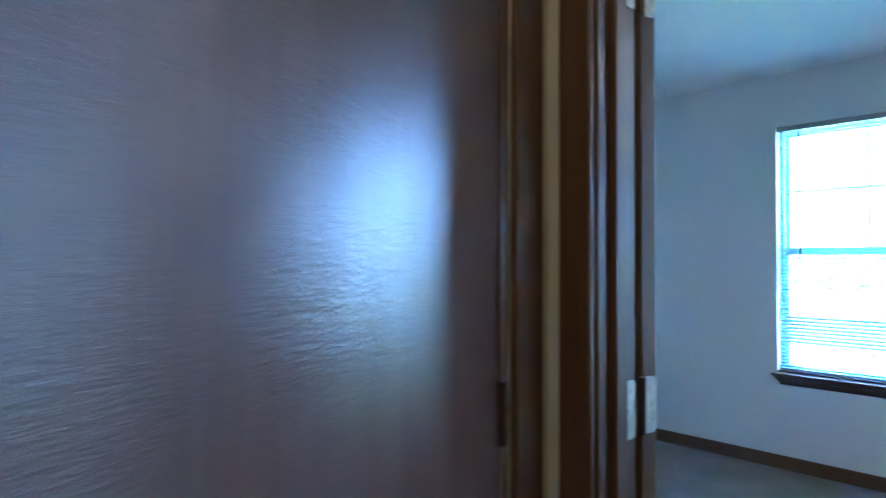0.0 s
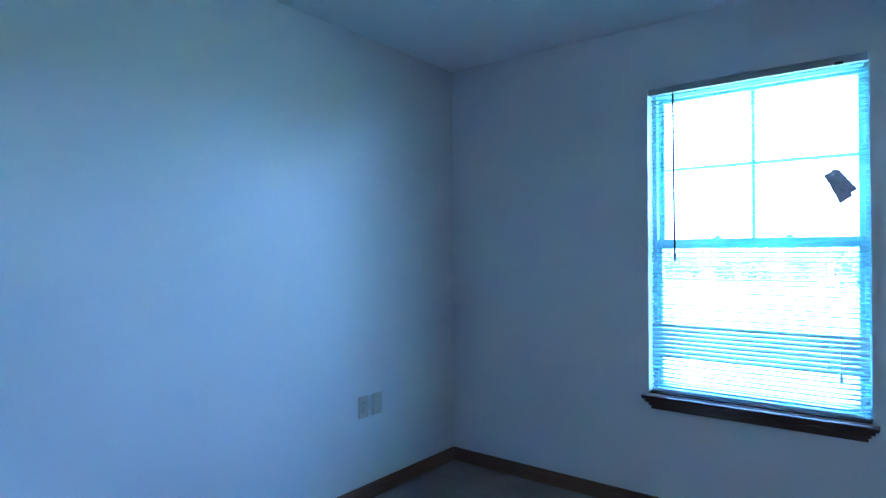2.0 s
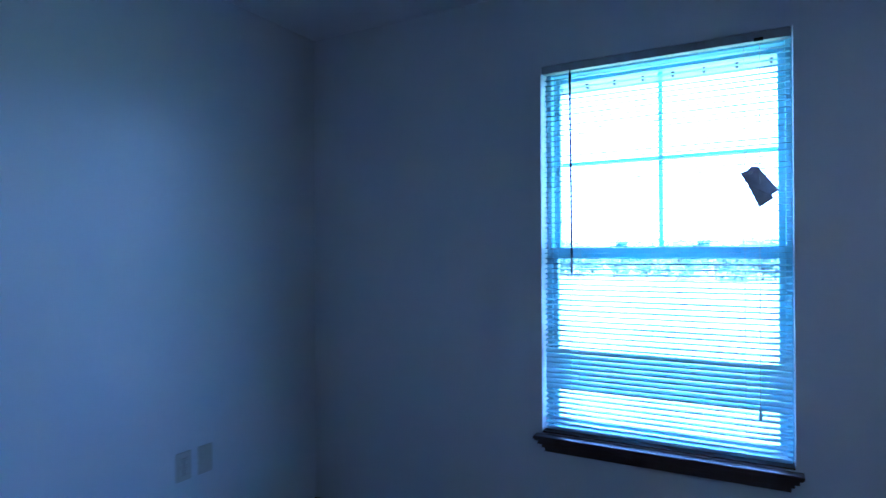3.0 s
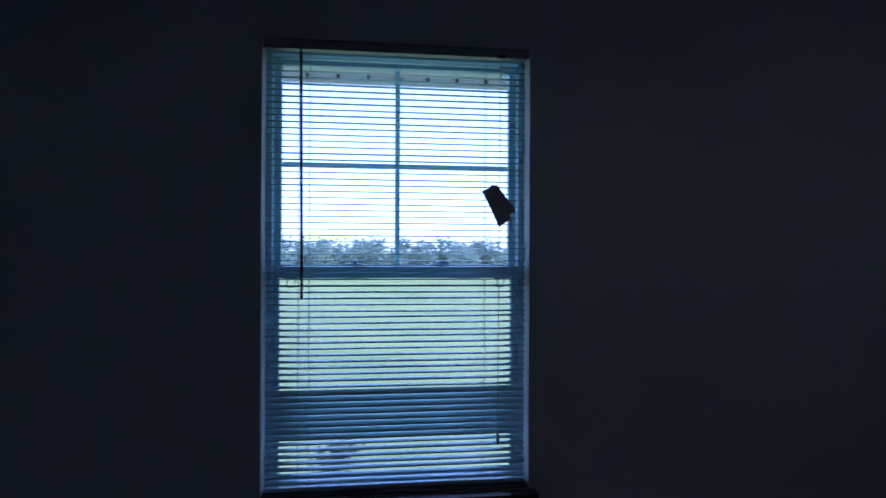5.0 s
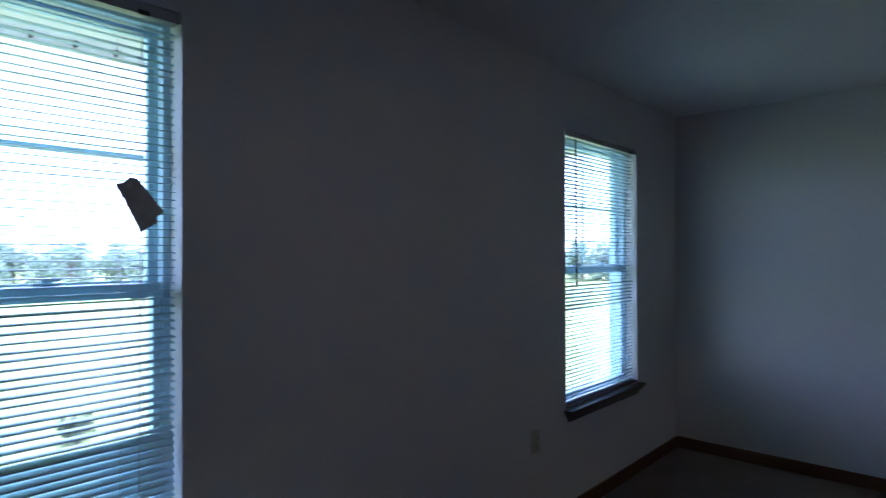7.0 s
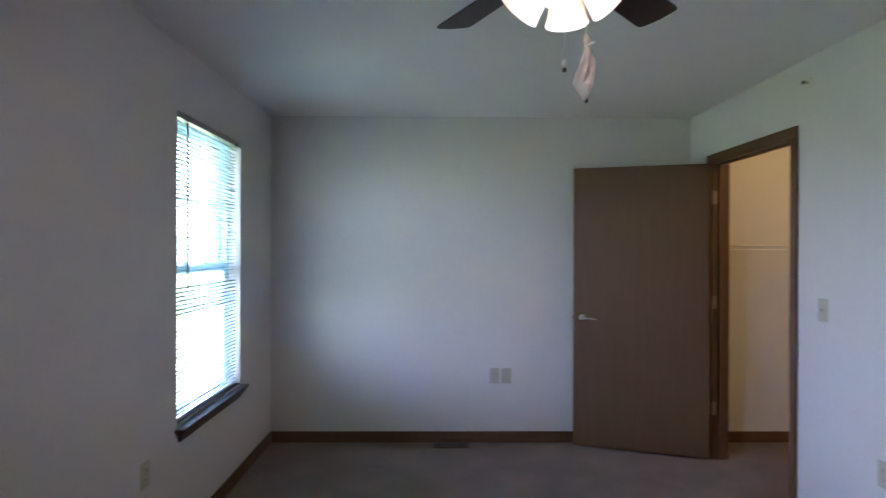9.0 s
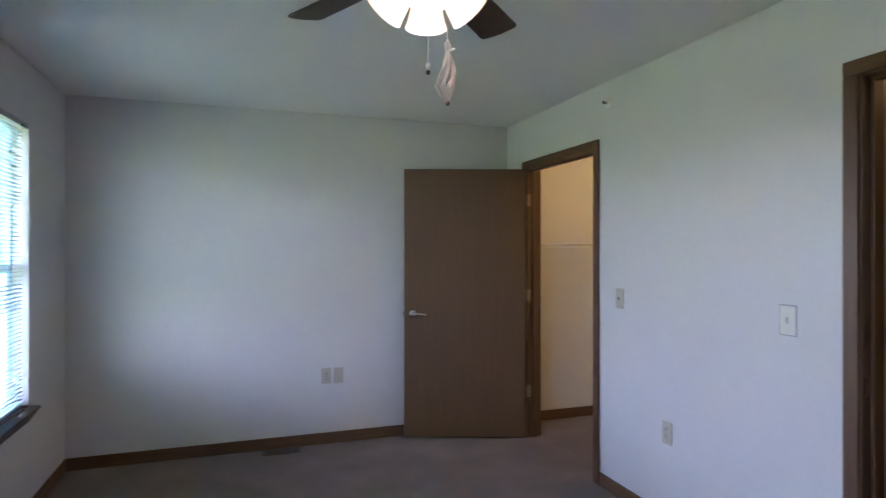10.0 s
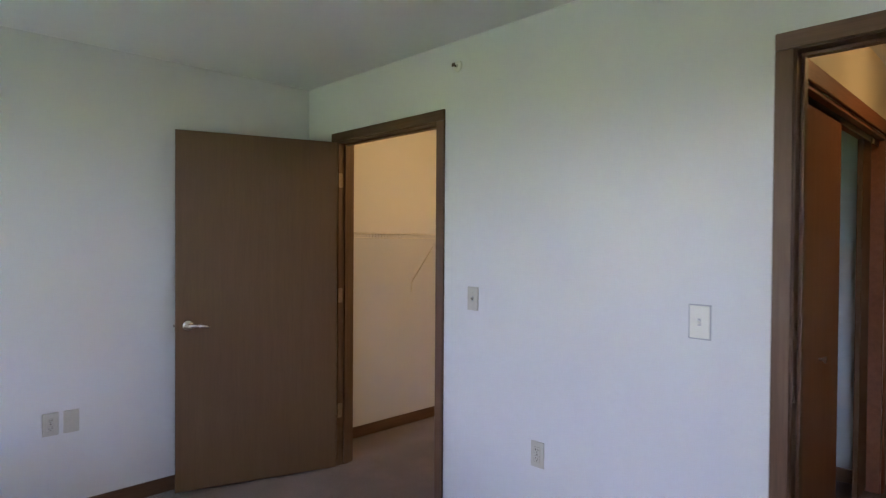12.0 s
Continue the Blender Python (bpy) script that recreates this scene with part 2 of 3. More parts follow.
def rod(a, b, r, bm=None, sides=10, r2=None):
    """A round bar from a to b."""
    bm = bm or bmesh.new()
    a, b = Vector(a), Vector(b)
    m = Matrix.Translation((a + b) / 2) @ (b - a).to_track_quat("Z", "Y").to_matrix().to_4x4()
    bmesh.ops.create_cone(bm, cap_ends=True, segments=sides, radius1=r, radius2=r if r2 is None else r2, depth=(b - a).length, matrix=m)
    return bm


def turned(profile, sides=24, bm=None, matrix=Matrix()):
    """A surface turned round z from (radius, height) pairs."""
    bm = bm or bmesh.new()
    rings = []
    for r, z in profile:
        rings.append([bm.verts.new(matrix @ Vector((r * math.cos(2 * math.pi * k / sides), r * math.sin(2 * math.pi * k / sides), z))) for k in range(sides)])
    for lo, hi in zip(rings, rings[1:]):
        for k in range(sides):
            bm.faces.new((lo[k], lo[(k + 1) % sides], hi[(k + 1) % sides], hi[k]))
    return bm


def pierced(name, along, a0, a1, b0, b1, z0, z1, holes, material):
    """A wall along x or y, from a0 to a1, as thick as b0 to b1, with holes (from, to, bottom, top) through it."""
    av = sorted({a0, a1, *(h[0] for h in holes), *(h[1] for h in holes)})
    zv = sorted({z0, z1, *(h[2] for h in holes), *(h[3] for h in holes)})
    bm = bmesh.new()
    made = {}

    def vert(a, b, z):
        key = (a, b, z)
        if key not in made:
            made[key] = bm.verts.new((a, b, z) if along == "x" else (b, a, z))
        return made[key]

    def solid(i, k):
        if not (0 <= i < len(av) - 1 and 0 <= k < len(zv) - 1):
            return False
        ca, cz = (av[i] + av[i + 1]) / 2, (zv[k] + zv[k + 1]) / 2
        return not any(h[0] < ca < h[1] and h[2] < cz < h[3] for h in holes)

    for i in range(len(av) - 1):
        for k in range(len(zv) - 1):
            if not solid(i, k):
                continue
            p, q, r, s = av[i], av[i + 1], zv[k], zv[k + 1]
            for b in (b0, b1):
                bm.faces.new([vert(p, b, r), vert(q, b, r), vert(q, b, s), vert(p, b, s)])
            for there, c, d in ((solid(i - 1, k), (p, r), (p, s)), (solid(i + 1, k), (q, r), (q, s)),
                                (solid(i, k - 1), (p, r), (q, r)), (solid(i, k + 1), (p, s), (q, s))):
                if not there:
                    bm.faces.new([vert(c[0], b0, c[1]), vert(d[0], b0, d[1]), vert(d[0], b1, d[1]), vert(c[0], b1, c[1])])
    return tagged(mesh_object(name, bm, material), kind="structure")


# ---- plan ----
EAST, SOUTH, H = 5.765, -3.139, 2.43
THICK = 0.106                       # inner walls
HALL_Y = SOUTH - THICK
W_LOW, W_TOP, W_WIDE = 0.590, 2.105, 0.90
WIN_1, WIN_2 = 1.222, 4.190         # west edges of the two windows
IN_W, IN_E = 1.905, 2.867           # clear opening of the entry
CL_W, CL_E = 4.513, 5.412           # clear opening of the walk-in closet
D_TOP = 2.040
HALL_W, HALL_E, HALL_S = 1.815, 2.945, -6.20
BI_N, BI_S, BI_TOP = -3.470, -5.160, 2.035
OUT = 0.17                          # outer wall
GROUND = -3.00
JAMB = 0.019

# ---- structure ----
pierced("wall_north", "x", -0.15, EAST + 0.15, 0.0, OUT, GROUND, H,
        [(WIN_1, WIN_1 + W_WIDE, W_LOW, W_TOP), (WIN_2, WIN_2 + W_WIDE, W_LOW, W_TOP)], WALL)
pierced("wall_west", "y", SOUTH, 0.0, -0.15, 0.0, GROUND, H, [], WALL)
pierced("wall_east", "y", -5.40, 0.0, EAST, EAST + 0.15, GROUND, H, [], WALL)
pierced("wall_south", "x", -0.15, EAST, HALL_Y, SOUTH, -0.02, H,
        [(IN_W - JAMB, IN_E + JAMB, -0.02, D_TOP + JAMB), (CL_W - JAMB, CL_E + JAMB, -0.02, D_TOP + JAMB)], WALL)
pierced("wall_hall_west", "y", HALL_S, HALL_Y, HALL_W - THICK, HALL_W, -0.02, H, [(-4.28, -3.345, -0.02, D_TOP + JAMB)], HALLWALL)
pierced("wall_hall_east", "y", HALL_S, HALL_Y, HALL_E, HALL_E + THICK, -0.02, H, [(BI_S, BI_N, -0.02, BI_TOP)], HALLWALL)
pierced("wall_hall_south", "x", HALL_W - THICK, 4.0, HALL_S - 0.12, HALL_S, -0.02, H, [], HALLWALL)
pierced("wall_hall_closet", "y", HALL_S, HALL_Y, 3.72, 3.82, -0.02, H, [], WALL)
pierced("wall_hall_closet_end", "x", HALL_E + THICK, 3.72, -5.31, -5.21, -0.02, H, [], WALL)
pierced("wall_closet_west", "y", -5.30, HALL_Y, 3.90, 4.00, -0.02, H, [], HALLWALL)
pierced("wall_closet_south", "x", 4.0, EAST, -5.40, -5.30, -0.02, H, [], HALLWALL)
# Unseen walls, added behind the hall door to keep outdoor light from leaking in.
pierced("light_block_wall_south", "x", 0.80, HALL_W - THICK, -4.70, -4.60, -0.02, H, [], HALLWALL)
pierced("light_block_wall_west", "y", -4.6, HALL_Y, 0.80, 0.90, -0.02, H, [], HALLWALL)
tagged(mesh_object("floor", box(-0.15, EAST + 0.15, HALL_S - 0.12, 0.0, -0.10, 0.0), CARPET), kind="structure")
tagged(mesh_object("ceiling", box(-0.15, EAST + 0.15, HALL_S - 0.12, 0.0, H, H + 0.08), CEIL), kind="structure")
tagged(mesh_object("roof", box(-0.8, EAST + 0.8, HALL_S - 0.8, OUT + 0.02, H + 0.20, H + 0.32), ROOF), kind="structure")


# ---- outdoors ----
def ground():
    bm = bmesh.new()
    bmesh.ops.create_grid(bm, x_segments=40, y_segments=40, size=1500)
    for v in bm.verts:
        v.co.z = GROUND
    return tagged(mesh_object("ground", bm, GRASS), "mown green lawn running out to the trees", kind="structure")


ground()


def eave():
    """The overhanging eave: soffit boards, fascia with its row of light clips."""
    e = thing("roof_eave", 0, OUT, H, label="white boxed eave with small clips along its edge", category="eave", kind="structure")
    x0, x1, deep = -0.8, EAST + 0.8, 1.22
    part("soffit", box(x0, x1, 0.004, deep, -0.030, -0.010), SOFFIT, e)
    part("fascia", box(x0, x1, deep, deep + 0.03, -0.075, 0.32, 0.004), SOFFIT, e)
    part("cover", box(x0, x1, 0.024, deep + 0.05, 0.322, 0.36), ROOF, e)
    clip = box(-0.007, 0.007, deep - 0.03, deep - 0.004, -0.060, -0.032, 0.002)
    first = part("clip", clip, ROOF, e)
    first.location.x = 0.2
    for k in range(1, 36):
        c = first.copy()
        scene.collection.objects.link(c)
        c.location.x = 0.2 + 0.170 * k


eave()


def foliage(points, size, seed, bm=None):
    """Small bent leaf clumps strewn at points."""
    rng = random.Random(seed)
    bm = bm or bmesh.new()
    for p in points:
        n = Vector((rng.gauss(0, 1), rng.gauss(0, 1), rng.gauss(0.5, 1))).normalized()
        u = n.orthogonal().normalized()
        u.rotate(Matrix.Rotation(rng.random() * 6.28, 3, n))
        w = n.cross(u)
        s = size * rng.uniform(0.6, 1.4)
        a = [bm.verts.new(p + u * s), bm.verts.new(p + w * s * 0.6 + n * s * 0.2), bm.verts.new(p - u * s), bm.verts.new(p - w * s * 0.6 + n * s * 0.25)]
        bm.faces.new(a[:3])
        bm.faces.new((a[0], a[2], a[3]))
    return bm


def tree(seed, tall, wide):
    rng = random.Random(seed)
    t = thing("tree", 0, 0, 0, label="distant leafy green tree at the lawn's edge", category="tree", group="far tree line")
    bm = bmesh.new()
    rod((0, 0, -0.3), (0.1, 0, tall * 0.5), 0.18, bm, 8, 0.10)
    lobes = []
    for k in range(11):
        a, h = rng.random() * 6.28, rng.uniform(0.22, 0.86) * tall
        reach = wide * 0.5 * rng.uniform(0.3, 0.75)
        tip = Vector((math.cos(a) * reach, math.sin(a) * reach, h))
        rod((0.05, 0, tall * rng.uniform(0.2, 0.45)), tip, 0.06, bm, 6, 0.02)
        lobes.append((tip, wide * rng.uniform(0.16, 0.30)))
    part("trunk", bm, BARK, t)
    pts = []
    for tip, r in lobes:
        for _ in range(36):
            d = Vector((rng.gauss(0, 1), rng.gauss(0, 1), rng.gauss(0, 0.8)))
            pts.append(tip + d.normalized() * r * rng.uniform(0.45, 1.05))
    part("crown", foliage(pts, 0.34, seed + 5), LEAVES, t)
    return t


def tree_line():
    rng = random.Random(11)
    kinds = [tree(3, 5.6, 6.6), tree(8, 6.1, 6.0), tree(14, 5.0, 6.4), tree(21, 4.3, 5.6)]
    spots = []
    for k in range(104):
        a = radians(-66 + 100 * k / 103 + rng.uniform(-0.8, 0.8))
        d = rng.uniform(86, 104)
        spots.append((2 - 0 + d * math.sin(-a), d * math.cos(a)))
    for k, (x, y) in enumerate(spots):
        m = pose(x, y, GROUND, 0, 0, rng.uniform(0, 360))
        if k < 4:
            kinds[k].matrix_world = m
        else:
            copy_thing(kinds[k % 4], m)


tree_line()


def shrub(x, y, wide, tall, seed):
    rng = random.Random(seed)
    s = thing("garden_shrub", x, y, GROUND, label="low leafy garden shrub on the lawn", category="shrub", group="shrubs by the wall")
    bm = bmesh.new()
    tips = []
    for k in range(12):
        a, r = rng.random() * 6.28, wide * 0.5 * rng.uniform(0.1, 0.9)
        tip = (r * math.cos(a), r * math.sin(a), tall * rng.uniform(0.5, 0.95))
        rod((0.1 * tip[0], 0.1 * tip[1], -0.01), tip, 0.006, bm, 5, 0.003)
        tips.append(Vector(tip))
    part("stems", bm, BARK, s)
    pts = [p * rng.uniform(0.55, 1.0) + Vector((rng.gauss(0, 1), rng.gauss(0, 1), rng.gauss(0, 1))) * 0.08 for p in tips for _ in range(45)]
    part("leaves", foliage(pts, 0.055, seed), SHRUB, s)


shrub(0.92, 9.80, 1.05, 0.62, 1)
shrub(5.45, 9.60, 0.85, 0.60, 2)
shrub(5.75, 13.9, 0.95, 0.62, 3)


def garden_hook(x, y):
    g = thing("garden_hook", x, y, GROUND, label="small bent metal garden hook in the lawn", category="garden stake")
    bm = bmesh.new()
    pts = [(0, 0, -0.05), (0, 0, 0.62)] + [(0.12 - 0.12 * math.cos(k * 0.5), 0, 0.62 + 0.12 * math.sin(k * 0.5)) for k in range(1, 7)]
    for a, b in zip(pts, pts[1:]):
        rod(a, b, 0.014, bm, 7)
    part("hook", bm, BRONZE, g)


garden_hook(20.7, 10.3)


# ---- windows and blinds ----
def window(number, x):
    """A white vinyl double-hung window: outer frame, two sashes, bars in the upper one, locks and tilt latches."""
    w = thing(f"window_{number}", x, 0, W_LOW, label="white vinyl double-hung window with a barred upper sash", category="window", kind="structure")
    ww, hh = W_WIDE, W_TOP - W_LOW
    bm = bmesh.new()
    y0, y1, f = 0.075, OUT + 0.01, 0.022
    box(0.001, f, y0, y1, 0.001, hh - 0.001, 0.003, bm)
    box(ww - f, ww - 0.001, y0, y1, 0.001, hh - 0.001, 0.003, bm)
    box(f, ww - f, y0, y1, hh - 0.028, hh - 0.001, 0.003, bm)
    box(f, ww - f, y0, y1, 0.001, 0.016, 0.003, bm)
    # sash tracks
    for px in (f, ww - f - 0.006):
        box(px, px + 0.006, 0.112, 0.118, 0.016, hh - 0.028, 0, bm)
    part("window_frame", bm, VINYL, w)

    def sash(name, y0, y1, lo, hi, bottom, top, bars):
        s, a, b = 0.021, f + 0.002, ww - f - 0.002
        bm = bmesh.new()
        box(a, a + s, y0, y1, lo, hi, 0.004, bm)
        box(b - s, b, y0, y1, lo, hi, 0.004, bm)
        box(a + s, b - s, y0, y1, lo, lo + bottom, 0.004, bm)
        box(a + s, b - s, y0, y1, hi - top, hi, 0.004, bm)
        frame_part = part(name, bm, VINYL, w)
        ym = (y0 + y1) / 2
        pane = part("pane", box(a + s - 0.004, b - s + 0.004, ym - 0.002, ym + 0.002, lo + bottom - 0.004, hi - top + 0.004), GLASS, frame_part)
        pane.visible_shadow = False
        if bars:
            xm, zm = (a + b) / 2, 1.710 - W_LOW
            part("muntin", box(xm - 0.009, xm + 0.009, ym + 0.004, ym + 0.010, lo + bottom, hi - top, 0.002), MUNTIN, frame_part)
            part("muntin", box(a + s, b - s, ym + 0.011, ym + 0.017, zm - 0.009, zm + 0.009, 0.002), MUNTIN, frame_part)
        return frame_part

    rail = 1.332 - W_LOW
    sash("upper_sash", 0.122, 0.150, rail - 0.020, hh - 0.030, 0.045, 0.022, True)
    low = sash("lower_sash", 0.082, 0.110, 0.018, rail + 0.020, 0.024, 0.042, False)
    for px in (0.30, 0.60):
        bm = box(px - 0.032, px + 0.032, 0.084, 0.108, rail + 0.0205, rail + 0.027, 0.002)
        turned([(0.001, 0.0), (0.013, 0.0), (0.012, 0.010), (0.001, 0.011)], 12, bm, Matrix.Translation((px, 0.097, rail + 0.027)))
        box(px - 0.004, px + 0.030, 0.090, 0.099, rail + 0.030, rail + 0.037, 0.002, bm)
        part("sash_lock", bm, VINYL, low)
    for px in (0.085, ww - 0.085):
        bm = box(px - 0.022, px + 0.022, 0.076, 0.0815, rail - 0.024, rail - 0.016, 0.002)
        for qx in (px - 0.013, px + 0.013):
            rod((qx, 0.079, rail - 0.024), (qx, 0.079, rail - 0.052), 0.0016, bm, 6)
        rod((px - 0.013, 0.079, rail - 0.052), (px + 0.013, 0.079, rail - 0.052), 0.0016, bm, 6)
        part("tilt_latch", bm, VINYL, low)
    # brown stool and moulded apron
    bm = bmesh.new()
    box(0.001, ww - 0.001, -0.001, 0.074, 0.0, 0.006, 0, bm)
    part("stool_board", bm, SILL, w)
    bm = bmesh.new()
    steps = [(-0.024, -0.050, -0.004, -0.018), (-0.020, -0.046, -0.018, -0.024), (-0.010, -0.036, -0.024, -0.040), (0.004, -0.024, -0.040, -0.056), (0.014, -0.014, -0.056, -0.074)]
    for side, out, top, bot in steps:
        box(side, ww - side, out, -0.001, bot, top, 0.0025, bm)
    part("window_sill", bm, SILL, w, "dark brown moulded wooden sill")
    return w


window(1, WIN_1)
window(2, WIN_2)


def slat_mesh(length):
    """One thin slat, crowned across its width."""
    bm = bmesh.new()
    wide, crown, th = 0.025, 0.0022, 0.0006
    rows = []
    for k in range(5):
        v = k / 4 - 0.5
        z = crown * (1 - 4 * v * v)
        rows.append([bm.verts.new((x, v * wide, z + d)) for x in (0, length) for d in (0, -th)])
    for a, b in zip(rows, rows[1:]):
        for i, j in ((0, 2), (2, 3), (3, 1), (1, 0)):
            bm.faces.new((a[i], a[j], b[j], b[i]))
    for r in (rows[0], rows[-1]):
        bm.faces.new((r[0], r[2], r[3], r[1]))
    bmesh.ops.recalc_face_normals(bm, faces=bm.faces)
    me = bpy.data.meshes.new("slat")
    bm.to_mesh(me)
    bm.free()
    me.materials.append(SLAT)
    for p in me.polygons:
        p.use_smooth = True
    return me


def blind(x, tilts, seed, wand_x, label):
    """A mini blind hung inside the opening: headrail, slats, ladders, bottom rail, wand."""
    rng = random.Random(seed)
    b = thing("window_blind", x, 0.036, W_LOW, label=label, category="window blind", group="window blinds")
    ww, hh = W_WIDE, W_TOP - W_LOW
    bm = box(0.004, ww - 0.004, -0.034, 0.008, hh - 0.030, hh - 0.002, 0.003)
    box(0.004, ww - 0.004, -0.036, -0.0345, hh - 0.033, hh - 0.024, 0, bm)
    part("headrail", bm, HEADRAIL, b)
    part("bottom_rail", box(0.008, ww - 0.008, -0.012, 0.012, 0.010, 0.024, 0.004), SLAT, b)
    me = slat_mesh(ww - 0.014)
    pitch, low, high = 0.0212, 0.040, hh - 0.044
    count = int((high - low) / pitch) + 1
    for k in range(count):
        z = low + k * pitch
        tilt = next(v for top, v in tilts if z + W_LOW < top) + rng.gauss(0, 1.6)
        s = new("slat", me)
        s.parent = b
        s.matrix_basis = pose(0.007 + rng.uniform(-0.001, 0.001), 0, z, tilt, rng.gauss(0, 0.07), 0)
    for px in (0.115, 0.150, ww - 0.150):
        bm = bmesh.new()
        for dy in (-0.0125, 0.0125):
            box(px - 0.0006, px + 0.0006, dy - 0.0006, dy + 0.0006, 0.02, hh - 0.03, 0, bm)
        part("ladder_cord", bm, CORD, b)
    part("lift_cord", rod((ww - 0.105, -0.017, 0.19), (ww - 0.100, -0.017, hh - 0.03), 0.0012, None, 6), CORD, b)
    part("cord_pull", rod((ww - 0.105, -0.017, 0.150), (ww - 0.105, -0.017, 0.192), 0.008, None, 8, 0.004), VINYL, b)
    bm = rod((wand_x + 0.006, -0.042, hh - 0.86), (wand_x, -0.040, hh - 0.045), 0.0052, None, 6)
    part("tilt_wand", bm, WANDM, b, "smoky plastic wand")
    part("wand_hook", rod((wand_x, -0.040, hh - 0.048), (wand_x, -0.030, hh - 0.022), 0.0025, None, 6), SLOT, b)
    bm = box(ww - 0.118, ww - 0.088, -0.044, -0.0365, hh - 0.036, hh - 0.024, 0.002)
    part("cord_lock", bm, SLOT, b)
    return b


blind(WIN_1, [(0.765, 12), (0.935, 42), (1.3, 11), (9, 2)], 4, 0.125, "white metal mini blind with several slats tilted shut")
blind(WIN_2, [(1.11, -9), (1.265, 14), (9, -9)], 5, 0.105, "white metal mini blind with half-open slats")


def hang_tag():
    """A worn tag caught in the slats, askew, with a torn corner."""
    t = thing("hang_tag", 2.018, 0.018, 1.568, label="worn paper tag stuck askew in the blind", category="tag")
    bm = bmesh.new()
    outline = [(-0.040, -0.068), (0.014, -0.064), (0.016, -0.050), (0.042, -0.048), (0.030, 0.060), (0.012, 0.072), (-0.004, 0.066), (-0.028, 0.070), (-0.030, 0.02)]
    turn = Matrix.Rotation(radians(-30), 4, "Y")
    front = [bm.verts.new(turn @ Vector((x, 0.006 * math.sin(z * 30), z))) for x, z in outline]
    back = [bm.verts.new(v.co + Vector((0, 0.0012, 0))) for v in front]
    bm.faces.new(front)
    bm.faces.new(back[::-1])
    for k in range(len(front)):
        j = (k + 1) % len(front)
        bm.faces.new((front[k], front[j], back[j], back[k]))
    part("card", bm, PAPER, t)
    part("clip", box(-0.006, 0.006, -0.004, 0.006, 0.048, 0.058, 0.001, None, turn), WHITEPL, t)


hang_tag()


# ---- doors and trim ----
def lining(name, x0, x1, kind_label, stop_from):
    """Jambs, stops and casings of a doorway through the south wall."""
    j = thing(name, (x0 + x1) / 2, SOUTH, 0, label=kind_label, category="door frame", kind="structure")
    a, b = x0 - (x0 + x1) / 2, x1 - (x0 + x1) / 2
    d0, d1 = -THICK - 0.002, 0.002
    for n, p, q in (("jamb", a - JAMB + 0.001, a), ("jamb", b, b + JAMB - 0.001)):
        part(n, box(p, q, d0, d1, 0, D_TOP, 0.002), TRIM_V, j)
    part("head_jamb", box(a - JAMB + 0.001, b + JAMB - 0.001, d0, d1, D_TOP + 0.001, D_TOP + JAMB - 0.001, 0.002), TRIM_X, j)
    s0, s1 = stop_from, stop_from + 0.034
    part("stop", box(a + 0.0005, a + 0.012, s0, s1, 0, D_TOP - 0.001, 0.002), TRIM_V, j)
    part("stop", box(b - 0.012, b - 0.0005, s0, s1, 0, D_TOP - 0.001, 0.002), TRIM_V, j)
    part("head_stop", box(a + 0.012, b - 0.012, s0, s1, D_TOP - 0.012, D_TOP - 0.001, 0.002), TRIM_X, j)
    cw, rv = 0.056, 0.005
    for y0, y1 in ((0.0025, 0.016), (-THICK - 0.016, -THICK - 0.0025)):
        part("casing", box(a - rv - cw, a - rv, y0, y1, 0, D_TOP + rv, 0.004), TRIM_V, j)
        part("casing", box(b + rv, b + rv + cw, y0, y1, 0, D_TOP + rv, 0.004), TRIM_V, j)
        part("head_casing", box(a - rv - cw, b + rv + cw, y0, y1, D_TOP + rv + 0.0005, D_TOP + rv + cw, 0.004), TRIM_X, j)
    return j


lining("trim_entry", IN_W, IN_E, "dark brown wooden entry door frame with stops", -0.076)
lining("trim_closet", CL_W, CL_E, "dark brown wooden closet door frame with stops", -0.076)


def hinge(parent, z, tall=0.092, material=BRONZE):
    """Two leaves and a knuckle at the pivot; the door's leaf lies on its edge, the other along the jamb."""
    pin = part("hinge", turned([(0.0005, 0), (0.0055, 0), (0.0055, tall), (0.0005, tall)], 12, None, Matrix.Translation((0, 0, z - tall / 2))), material, parent)
    return pin


def hinge_leaf(bm, x, y0, y1, z, tall, face):
    """A hinge plate with rounded corners and three screws, on a plane of constant x."""
    cy, hy, hz, r = (y0 + y1) / 2, (y1 - y0) / 2, tall / 2, 0.008
    rim = []
    for sy, sz, start in ((1, 1, 0), (-1, 1, 90), (-1, -1, 180), (1, -1, 270)):
        for k in range(4):
            a = radians(start + 30 * k)
            rim.append((cy + sy * (hy - r) + r * math.cos(a), z + sz * (hz - r) + r * math.sin(a)))
    low = [bm.verts.new((x, v, w)) for v, w in rim]
    top = [bm.verts.new((x + face * 0.0022, v, w)) for v, w in rim]
    bm.faces.new(low)
    bm.faces.new(top)
    for k in range(len(rim)):
        j = (k + 1) % len(rim)
        bm.faces.new((low[k], low[j], top[j], top[k]))
    for dz, fy in ((-0.030, 0.5), (0.0, 0.3), (0.030, 0.5)):
        c = Vector((x + face * 0.0022, y0 + (y1 - y0) * fy, z + dz))
        rod(c, c + Vector((face * 0.0012, 0, 0)), 0.004, bm, 8)


